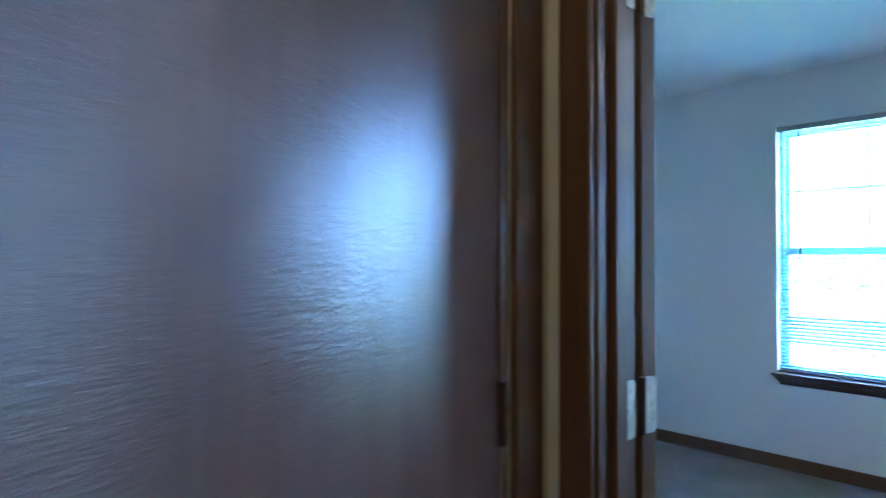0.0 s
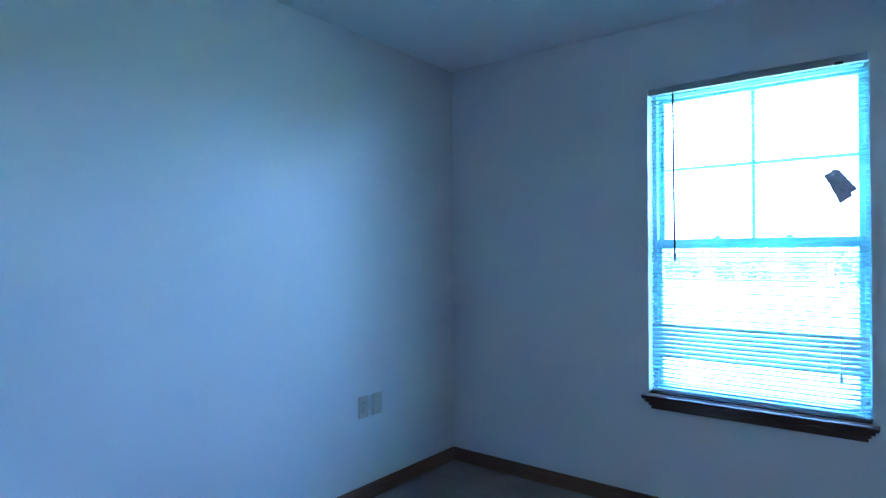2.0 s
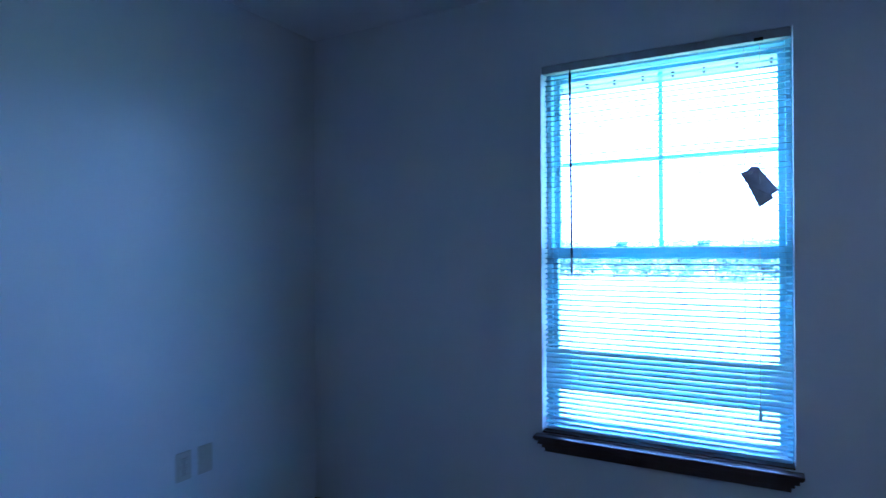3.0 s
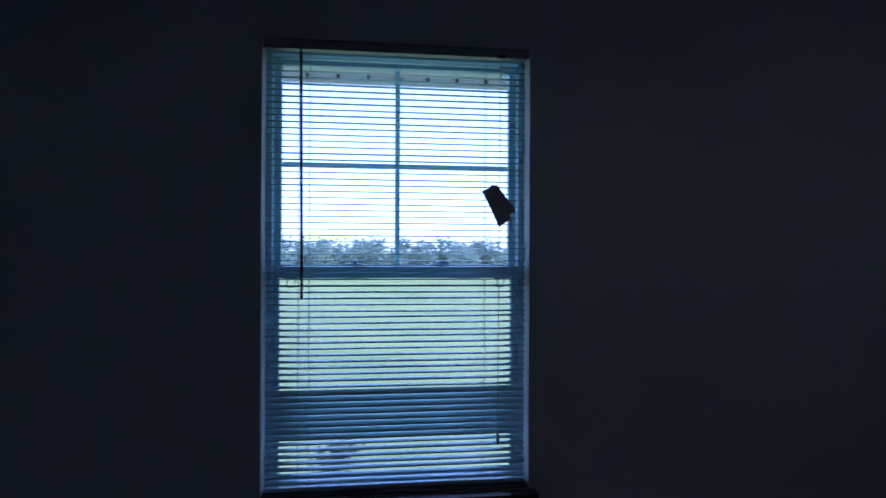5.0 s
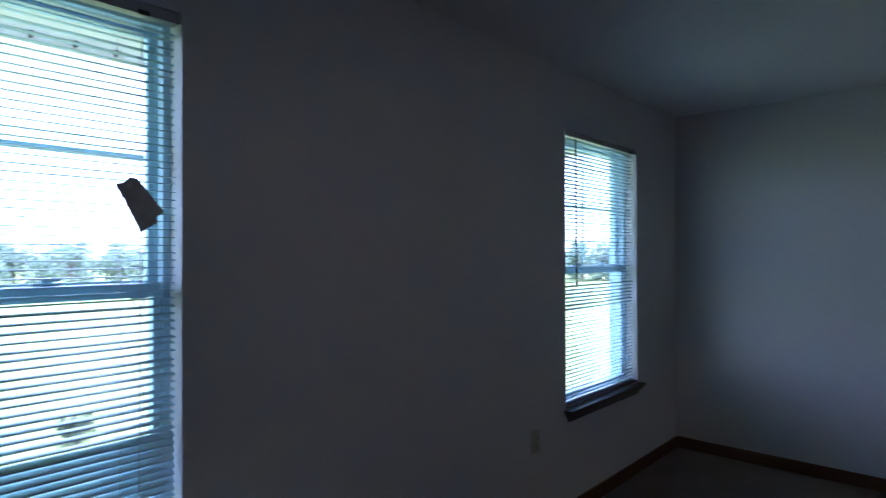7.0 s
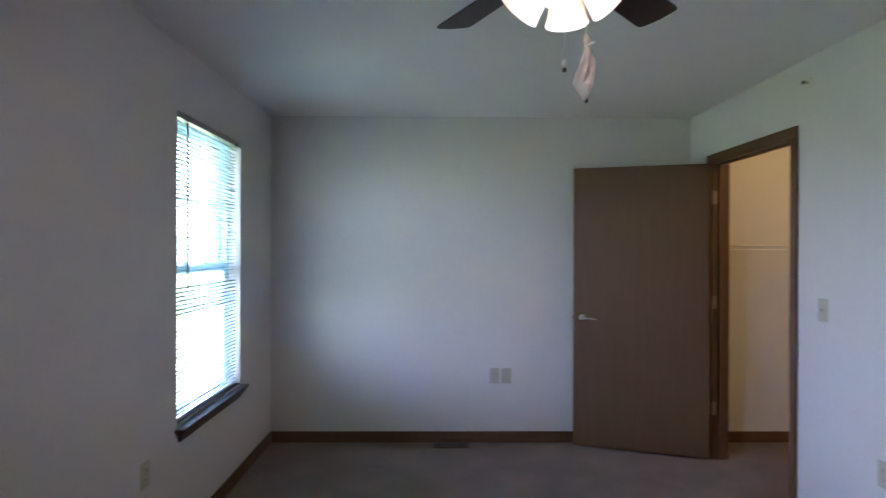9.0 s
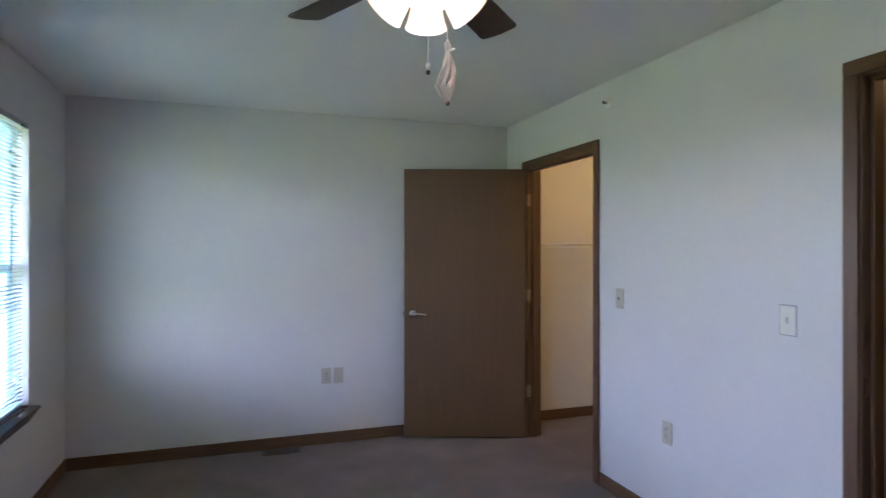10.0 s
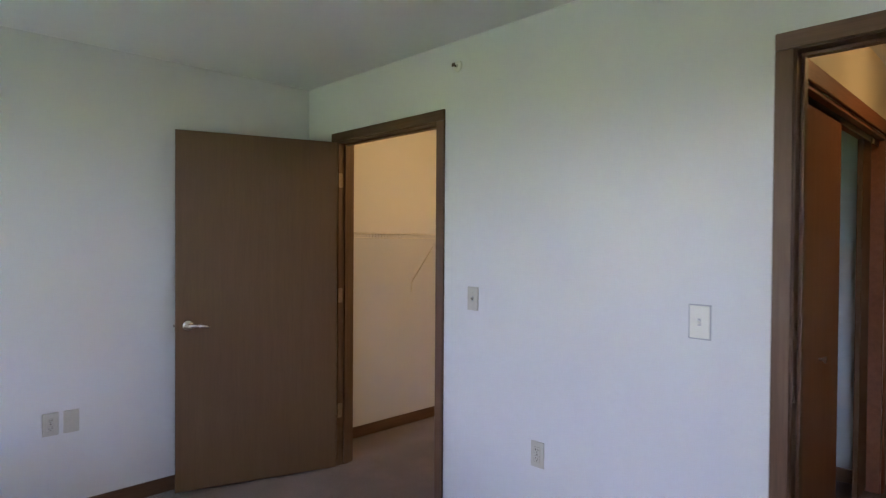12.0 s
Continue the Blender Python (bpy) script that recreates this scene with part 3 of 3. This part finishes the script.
def leaf_door(number, x, y, swing, length, side, material, label, handle, heights, plates):
    """A flush door on its pivot. swing: degrees of the leaf from +x. side: which way its thickness lies."""
    d = thing(f"door_{number}", x, y, 0.0, swing, label, "door", kind="structure")
    y0, y1 = (-0.035, 0.0) if side < 0 else (0.0, 0.035)
    leaf = part("door_leaf", box(0.003, length, y0, y1, 0.012, 2.036, 0.0025), material, d)
    for z in heights:
        # The pin's dark bronze stands in for the shaded gap between the plates.
        h = hinge(d, z)
        bm = bmesh.new()
        hinge_leaf(bm, 0.003, y0 + 0.003, y1 - 0.003, z, 0.092, -1)
        part("hinge_plate", bm, plates, d)
    if handle:
        for face, yy in ((-1, y0), (1, y1)):
            bm = turned([(0.001, 0.0), (0.030, 0.0), (0.031, 0.004), (0.024, 0.010), (0.012, 0.013), (0.011, 0.042), (0.001, 0.044)], 24, None,
                        Matrix.Translation((length - 0.066, yy, 0.945)) @ Matrix.Rotation(radians(-90 * face), 4, "X"))
            rod((length - 0.066, yy + face * 0.044, 0.945), (length - 0.120, yy + face * 0.050, 0.946), 0.0125, bm, 12, 0.011)
            rod((length - 0.120, yy + face * 0.050, 0.946), (length - 0.172, yy + face * 0.044, 0.938), 0.011, bm, 12, 0.008)
            bmesh.ops.create_uvsphere(bm, u_segments=12, v_segments=8, radius=0.0105, matrix=Matrix.Translation((length - 0.066, yy + face * 0.044, 0.945)))
            part("lever_handle", bm, STEEL, d, "satin nickel lever handle", True)
        part("latch_plate", box(length, length + 0.0015, (y0 + y1) / 2 - 0.012, (y0 + y1) / 2 + 0.012, 0.917, 0.973), STEEL, d)
        part("latch_bolt", box(length + 0.0015, length + 0.010, (y0 + y1) / 2 - 0.006, (y0 + y1) / 2 + 0.006, 0.937, 0.953, 0.002), STEEL, d)
    return d


# entry door folded back into the room, closet door standing open
leaf_door(1, IN_W + 0.002, SOUTH + 0.024, 163, 0.915, -1, DOOR, "brown flush wooden entry door, folded wide open", True, (0.35, 1.035, 1.72), HINGE)
leaf_door(2, CL_E - 0.002, SOUTH + 0.020, 71.5, 0.918, 1, DOOR, "brown flush wooden closet door standing open", True, (0.35, 1.08, 1.805), AGED)


def jamb_plates(x, face, name, heights, plates, label):
    for z in heights:
        bm = bmesh.new()
        hinge_leaf(bm, x, SOUTH - 0.031, SOUTH + 0.001, z, 0.092, face)
        tagged(mesh_object("hinge_plate", bm, plates), label, "hinge", name)


jamb_plates(IN_W, 1, "entry hinges", (0.35, 1.035, 1.72), HINGE, "paint-flecked steel hinge plate screwed to the jamb")
jamb_plates(CL_E, -1, "closet hinges", (0.35, 1.08, 1.805), AGED, "dull aged hinge plate screwed to the jamb")


def strike(x, face, label):
    bm = box(min(x, x + face * 0.0015), max(x, x + face * 0.0015), SOUTH - 0.030, SOUTH - 0.004, 0.915, 0.975)
    tagged(mesh_object("strike_plate", bm, STEEL), label, "strike plate")


strike(IN_E, -1, "small steel strike plate on the entry jamb")
strike(CL_W, 1, "small steel strike plate on the closet jamb")


def hall_door():
    """The flush door in the hall's west wall, ajar in its frame."""
    d = thing("door_3", HALL_W, -4.28, 0, label="glossy brown flush door in the hallway, standing ajar", category="door", kind="structure")
    wide = 0.935
    leaf = part("door_leaf", box(-0.034, 0.0, -0.880, -0.002, 0.012, D_TOP - 0.004, 0.0025), HALLDOOR, d)
    leaf.matrix_basis = pose(-0.002, wide - 0.016, 0, 0, 0, 25.5)
    for y0, y1 in ((0.001, JAMB), (wide - JAMB, wide - 0.001)):
        part("jamb", box(-THICK - 0.002, 0.002, y0, y1, 0, D_TOP, 0.002), TRIM_V, d)
    part("head_jamb", box(-THICK - 0.002, 0.002, 0.001, wide - 0.001, D_TOP + 0.001, D_TOP + JAMB - 0.001, 0.002), TRIM_Y, d)
    part("casing", box(0.0025, 0.016, wide + 0.001, wide + 0.066, 0, D_TOP + 0.006, 0.004), TRIM_V, d)
    part("casing", box(0.0025, 0.016, -0.050, 0.012, 0, D_TOP + 0.006, 0.004), TRIM_V, d)
    part("head_casing", box(0.0025, 0.016, -0.050, wide + 0.066, D_TOP + 0.0065, D_TOP + 0.068, 0.004), TRIM_Y, d)
    for z in (0.31, 1.05, 1.80):
        h = hinge(d, z, 0.092, BRONZE)
        h.location = (0.004, wide - 0.0155, 0)


hall_door()


def hall_closet():
    """A wide closet front in the hall's east wall: header, track, two sliding flush panels with a gap between them."""
    c = thing("closet_front", HALL_E, BI_N, 0, label="red-brown wooden closet front with header, track and side casing", category="closet", kind="structure")
    span = BI_N - BI_S
    part("casing", box(-0.016, -0.0025, 0.001, 0.060, 0, BI_TOP, 0.004), REDTRIM, c)
    part("casing", box(-0.016, -0.0025, -span - 0.060, -span - 0.001, 0, BI_TOP, 0.004), REDTRIM, c)
    part("header", box(-0.018, -0.0025, -span - 0.060, 0.060, BI_TOP + 0.0005, BI_TOP + 0.076, 0.004), REDTRIM, c)
    part("side_lining", box(-0.002, THICK, -0.018, -0.001, 0, BI_TOP - 0.02, 0.002), REDTRIM, c)
    part("side_lining", box(-0.002, THICK, -span + 0.001, -span + 0.018, 0, BI_TOP - 0.02, 0.002), REDTRIM, c)
    part("head_lining", box(-0.002, THICK, -span + 0.001, -0.001, BI_TOP - 0.019, BI_TOP - 0.001, 0.002), REDTRIM, c)
    bm = box(0.030, 0.034, -span + 0.02, -0.02, BI_TOP - 0.052, BI_TOP - 0.020)
    box(0.034, 0.062, -span + 0.02, -0.02, BI_TOP - 0.024, BI_TOP - 0.020, 0, bm)
    part("track", bm, BRONZE, c, "dark metal door track")
    # the northern leaf before the southern one, a gap left open between them
    wide = part("door_panel", box(0.030, 0.058, -0.792, -0.020, 0.015, BI_TOP - 0.030, 0.003), REDDOOR, c)
    part("knob", turned([(0.001, 0), (0.008, 0), (0.006, 0.012), (0.015, 0.020), (0.013, 0.028), (0.001, 0.030)], 16, None,
                        Matrix.Translation((0.030, -0.465, 0.935)) @ Matrix.Rotation(radians(-90), 4, "Y")), TRIM_V, wide, "small brown knob")
    part("door_panel", box(0.064, 0.092, -span + 0.020, -1.462, 0.015, BI_TOP - 0.030, 0.003), DOOR, c)
    part("roller_bracket", box(0.020, 0.034, -1.500, -1.445, BI_TOP - 0.062, BI_TOP - 0.034, 0.002), STEEL, c)


hall_closet()


def skirting(name, x0, x1, y0, y1, material):
    """A baseboard with a rounded top, on the floor against a wall."""
    bm = box(x0, x1, y0, y1, 0.0, 0.082, 0.004)
    tagged(mesh_object(name, bm, material), "dark brown wooden baseboard", "baseboard", kind="structure")


T = 0.0125
skirting("baseboard_north", 0.015, EAST - 0.015, -T - 0.002, -0.002, TRIM_X)
skirting("baseboard_west", 0.002, T + 0.002, SOUTH + 0.016, -0.002, TRIM_Y)
skirting("baseboard_east", EAST - T - 0.002, EAST - 0.002, SOUTH + 0.016, -0.002, TRIM_Y)
skirting("baseboard_south_west", 0.002, IN_W - 0.070, SOUTH + 0.002, SOUTH + 0.002 + T, TRIM_X)
skirting("baseboard_south_middle", IN_E + 0.070, CL_W - 0.070, SOUTH + 0.002, SOUTH + 0.002 + T, TRIM_X)
skirting("baseboard_south_east", CL_E + 0.070, EAST - 0.002, SOUTH + 0.002, SOUTH + 0.002 + T, TRIM_X)
skirting("baseboard_closet_east", EAST - T - 0.002, EAST - 0.002, -5.298, HALL_Y - 0.018, TRIM_Y)
skirting("baseboard_closet_south", 4.002, EAST - 0.016, -5.298, -5.298 + T, TRIM_X)
skirting("baseboard_hall_closet_end", HALL_E + THICK + 0.002, 3.702, -5.208, -5.208 + T, TRIM_X)
skirting("baseboard_hall_closet", 3.718 - T, 3.718, -5.19, -3.30, TRIM_Y)


# ---- wall fittings ----
def plate(x, y, z, turn, kind, label, category, material=IVORY):
    """A wall plate 70 by 115 mm, rounded at its rim; it faces -y before turning."""
    p = thing(category.replace(" ", "_"), x, y, z, turn, label, category)
    part("cover_plate", box(-0.035, 0.035, -0.0065, -0.0005, -0.0575, 0.0575, 0.0028), material, p)
    if kind == "duplex":
        for dz in (-0.0195, 0.0195):
            bm = box(-0.0165, 0.0165, -0.0085, -0.006, dz - 0.014, dz + 0.014, 0.003)
            sock = part("socket", bm, material, p)
            for dx in (-0.0065, 0.0065):
                part("slot", box(dx - 0.0012, dx + 0.0012, -0.0092, -0.0086, dz - 0.002, dz + 0.0075), SLOT, sock)
            part("earth_hole", rod((0, -0.0086, dz - 0.008), (0, -0.0092, dz - 0.008), 0.0026, None, 8), SLOT, sock)
        part("screw", rod((0, -0.0065, 0), (0, -0.0078, 0), 0.003, None, 10), STEEL, p)
    elif kind == "jack":
        part("jack", rod((0, -0.0064, 0.0), (0, -0.0150, 0.0), 0.005, None, 12), BRASS, p)
    elif kind == "toggle":
        part("bezel", box(-0.0055, 0.0055, -0.0075, -0.006, -0.0125, 0.0125, 0.001), HEADRAIL, p)
        part("toggle", box(-0.0045, 0.0045, -0.020, -0.007, -0.002, 0.009, 0.0015, None, Matrix.Rotation(radians(18), 4, "X")), material, p)
        if material is WHITEPL:
            part("back_plate", box(-0.040, 0.040, -0.0030, -0.0004, -0.0625, 0.0625, 0.001), HEADRAIL, p, "grey rim behind the plate")
    if kind != "duplex":
        for dz in (-0.030, 0.030):
            part("screw", rod((0, -0.0065, dz), (0, -0.0078, dz), 0.0028, None, 10), material, p)


plate(0.0, -0.784, 0.490, 90, "duplex", "ivory duplex outlet on the white wall", "wall outlet")
plate(0.0, -0.682, 0.490, 90, "blank", "ivory blank cover plate beside an outlet", "cover plate")
plate(EAST, -1.670, 0.497, -90, "duplex", "ivory duplex outlet beside a cover plate", "wall outlet")
plate(EAST, -1.760, 0.497, -90, "blank", "ivory blank cover plate beside an outlet", "cover plate")
plate(3.886, 0.0, 0.485, 0, "duplex", "ivory duplex outlet under the window wall", "wall outlet")
plate(4.252, SOUTH, 1.148, 180, "toggle", "pale toggle switch beside the closet door", "light switch", IVORY)
plate(3.160, SOUTH, 1.148, 180, "toggle", "cream toggle switch beside the entry door", "light switch", WHITEPL)
plate(3.858, SOUTH, 0.490, 180, "duplex", "ivory duplex outlet low on the wall", "wall outlet", IVORY)


def sprinkler(x, z):
    s = thing("sprinkler_head", x, SOUTH, z, 180, "small sidewall fire sprinkler head near the ceiling", "sprinkler")
    flat = Matrix.Rotation(radians(90), 4, "X")
    part("escutcheon", turned([(0.001, 0), (0.028, 0), (0.026, 0.006), (0.014, 0.010), (0.001, 0.010)], 20, None, flat), WHITEPL, s, "white round flange")
    bm = turned([(0.001, 0.010), (0.009, 0.010), (0.008, 0.022), (0.001, 0.023)], 12, None, flat)
    for dx in (-0.009, 0.009):
        rod((dx * 0.8, -0.020, 0), (dx, -0.034, 0), 0.002, bm, 6)
    part("nozzle", bm, STEEL, s)
    part("deflector", box(-0.011, 0.011, -0.036, -0.034, -0.009, 0.010, 0.001), BRONZE, s)


sprinkler(4.367, 2.301)


def register():
    """A floor register let into the carpet: rim and a row of louvres."""
    r = thing("floor_register", EAST - 0.085, -1.344, 0.0, label="brown steel floor register at the baseboard", category="floor register")
    bm = bmesh.new()
    for x0, x1, y0, y1 in ((-0.055, -0.042, -0.132, 0.132), (0.042, 0.055, -0.132, 0.132), (-0.042, 0.042, -0.132, -0.118), (-0.042, 0.042, 0.118, 0.132)):
        box(x0, x1, y0, y1, 0.001, 0.008, 0.002, bm)
    part("rim", bm, REGISTER, r)
    part("pan", box(-0.042, 0.042, -0.118, 0.118, 0.0008, 0.0018), SLOT, r)
    for k in range(17):
        y = -0.112 + 0.014 * k
        part("louvre", box(-0.042, 0.042, y - 0.0035, y + 0.0035, 0.002, 0.0065), REGISTER, r)


register()


# ---- ceiling fan ----
def ceiling_fan(x, y, first):
    """Five dark blades on a bronze motor, a light kit of four frosted bells, two pull chains."""
    f = thing("ceiling_fan", x, y, H, label="dark-bladed ceiling fan with lit frosted glass shades", category="ceiling fan")
    part("canopy", turned([(0.001, 0.0), (0.068, -0.001), (0.066, -0.02), (0.045, -0.05), (0.016, -0.062), (0.014, -0.08), (0.001, -0.08)], 28), BRONZE, f, "", True)
    part("motor", turned([(0.001, -0.078), (0.05, -0.08), (0.10, -0.095), (0.118, -0.12), (0.118, -0.165), (0.10, -0.19), (0.06, -0.205), (0.055, -0.235), (0.001, -0.236)], 32), BRONZE, f, "bronze motor housing", True)
    for k in range(5):
        spin = Matrix.Rotation(radians(first + 72 * k), 4, "Z")
        arm = bmesh.new()
        box(0.09, 0.215, -0.016, 0.016, -0.168, -0.162, 0.002, arm, spin)
        box(0.0, 0.060, -0.040, 0.040, 0.0035, 0.0075, 0.0015, arm, spin @ Matrix.Translation((0.195, 0, -0.172)) @ Matrix.Rotation(radians(-12), 4, "X"))
        iron = part("blade_iron", arm, BRONZE, f)
        bm = bmesh.new()
        pitch = spin @ Matrix.Translation((0, 0, -0.172)) @ Matrix.Rotation(radians(-12), 4, "X")
        edge = [(0.185, -0.052), (0.40, -0.066), (0.600, -0.072), (0.614, -0.069), (0.621, -0.056), (0.629, 0.0), (0.621, 0.056), (0.614, 0.069), (0.600, 0.072), (0.40, 0.066), (0.185, 0.052)]
        top = [bm.verts.new(pitch @ Vector((u, v, 0.003))) for u, v in edge]
        low = [bm.verts.new(pitch @ Vector((u, v, -0.003))) for u, v in edge]
        bm.faces.new(top)
        bm.faces.new(low[::-1])
        for i in range(len(edge)):
            j = (i + 1) % len(edge)
            bm.faces.new((top[i], top[j], low[j], low[i]))
        part("blade", bm, BLADE, f, "dark walnut fan blade")
    part("light_fitter", turned([(0.001, -0.222), (0.062, -0.224), (0.070, -0.238), (0.052, -0.272), (0.02, -0.287), (0.001, -0.288)], 24), BRONZE, f, "", True)
    for k in range(4):
        lean = Matrix.Rotation(radians(164 + 90 * k), 4, "Z") @ Matrix.Translation((0.047, 0, -0.229)) @ Matrix.Rotation(radians(-40), 4, "Y") @ Matrix.Diagonal((0.84, 0.84, 1.02, 1))
        bell = [(0.020, 0.0), (0.030, -0.012), (0.046, -0.035), (0.058, -0.065), (0.066, -0.095), (0.076, -0.118), (0.074, -0.119), (0.063, -0.095), (0.054, -0.064), (0.042, -0.036), (0.026, -0.013), (0.018, -0.002)]
        part("shade", turned(bell, 24, None, lean), SHADE, f, "lit frosted glass shade", True)
        bulb = [(0.001, -0.100), (0.014, -0.096), (0.022, -0.080), (0.020, -0.062), (0.011, -0.040), (0.010, -0.016), (0.001, -0.014)]
        part("bulb", turned(bulb, 16, None, lean), LAMP, f, "glowing bulb", True)
    bm = bmesh.new()
    for k in range(30):
        z = -0.29 - 0.0062 * k
        bmesh.ops.create_icosphere(bm, subdivisions=1, radius=0.0024, matrix=Matrix.Translation((-0.020, 0.003, z)))
    chain = part("pull_chain", bm, STEEL, f, "beaded pull chain")
    fob = turned([(0.001, 0), (0.006, -0.002), (0.007, -0.012), (0.0055, -0.018), (0.001, -0.019)], 12, None, Matrix.Translation((-0.020, 0.003, -0.474)))
    part("fob", fob, WHITEPL, chain, "white fob", True)
    part("fob_tip", turned([(0.001, 0), (0.006, -0.001), (0.006, -0.010), (0.001, -0.013)], 12, None, Matrix.Translation((-0.020, 0.003, -0.494))), BRONZE, chain)
    bm = bmesh.new()
    for k in range(45):
        z = -0.29 - 0.0062 * k
        bmesh.ops.create_icosphere(bm, subdivisions=1, radius=0.0024, matrix=Matrix.Translation((-0.005, -0.060, z)))
    chain = part("pull_chain", bm, STEEL, f, "beaded pull chain")
    part("fob", turned([(0.001, 0), (0.006, -0.002), (0.007, -0.012), (0.001, -0.019)], 12, None, Matrix.Translation((-0.005, -0.060, -0.568))), BRONZE, chain, "dark fob", True)
    return f


FAN_X, FAN_Y = 3.00, -1.58
ceiling_fan(FAN_X, FAN_Y, 28)


def parts_bag():
    """A crumpled clear plastic bag tied round the longer pull chain."""
    b = thing("plastic_bag", FAN_X - 0.005, FAN_Y - 0.060, 1.851, label="crumpled clear plastic bag tied to a fan chain", category="plastic bag")
    rng = random.Random(9)
    bm = bmesh.new()
    rings = []
    for z, half, thick, shift in ((0.000, 0.006, 0.004, 0.002), (0.014, 0.018, 0.010, 0.004), (0.045, 0.031, 0.015, 0.010), (0.075, 0.027, 0.014, 0.004), (0.105, 0.021, 0.011, -0.004), (0.130, 0.014, 0.008, -0.006), (0.150, 0.007, 0.006, -0.003), (0.168, 0.010, 0.006, 0.0), (0.180, 0.004, 0.004, 0.0)):
        rings.append([bm.verts.new((rng.uniform(-0.006, 0.006) + thick * math.cos(k * math.pi / 6), shift + half * math.sin(k * math.pi / 6) * rng.uniform(0.75, 1.12), z + rng.uniform(-0.005, 0.005))) for k in range(12)])
    for lo, hi in zip(rings, rings[1:]):
        for k in range(12):
            bm.faces.new((lo[k], lo[(k + 1) % 12], hi[(k + 1) % 12], hi[k]))
    bm.faces.new(rings[0])
    bm.faces.new(rings[-1])
    part("bag", bm, PLASTIC, b)
    part("tie", box(-0.004, 0.004, -0.024, 0.004, -0.003, 0.003, 0.001, None, Matrix.Translation((0, 0, 0.150)) @ Matrix.Rotation(radians(-25), 4, "X")), WIRE, b, "white twist tie")


parts_bag()


# ---- walk-in closet ----
def wire_shelf():
    """White coated wire shelf along the closet's east wall, with lip, hang rail and braces."""
    s = thing("wire_shelf", EAST, HALL_Y - 0.01, 1.475, label="white coated wire closet shelf with diagonal braces", category="shelf")
    y0, y1, deep = -2.03, 0.0, 0.305
    for x in (-0.006, -0.10, -0.20, -deep):
        part("long_rod", rod((x, y0, 0), (x, y1, 0), 0.0036, None, 6), WIRE, s)
    bm = bmesh.new()
    for k in range(80):
        y = y1 - 0.012 - 0.0254 * k
        box(-deep, -0.006, y - 0.0013, y + 0.0013, 0.003, 0.0056, 0, bm)
        box(-deep - 0.0013, -deep + 0.0013, y - 0.0013, y + 0.0013, -0.030, 0.005, 0, bm)
    tagged(part("deck_wires", bm, WIRE, s), kind="stuff")
    part("lip_rod", rod((-deep, y0, -0.030), (-deep, y1, -0.030), 0.003, None, 6), WIRE, s)
    for y in (-0.80, -1.50):
        bm = rod((-deep, y, -0.028), (-0.010, y, -0.37), 0.0055, None, 8)
        rod((-0.010, y, -0.37), (-0.004, y, -0.45), 0.0055, bm, 8)
        part("brace", bm, WIRE, s, "white steel shelf brace")
    for k in range(6):
        y = -0.2 - 0.32 * k
        part("wall_clip", box(-0.014, -0.001, y - 0.007, y + 0.007, -0.006, 0.012, 0.002), WHITEPL, s)


wire_shelf()


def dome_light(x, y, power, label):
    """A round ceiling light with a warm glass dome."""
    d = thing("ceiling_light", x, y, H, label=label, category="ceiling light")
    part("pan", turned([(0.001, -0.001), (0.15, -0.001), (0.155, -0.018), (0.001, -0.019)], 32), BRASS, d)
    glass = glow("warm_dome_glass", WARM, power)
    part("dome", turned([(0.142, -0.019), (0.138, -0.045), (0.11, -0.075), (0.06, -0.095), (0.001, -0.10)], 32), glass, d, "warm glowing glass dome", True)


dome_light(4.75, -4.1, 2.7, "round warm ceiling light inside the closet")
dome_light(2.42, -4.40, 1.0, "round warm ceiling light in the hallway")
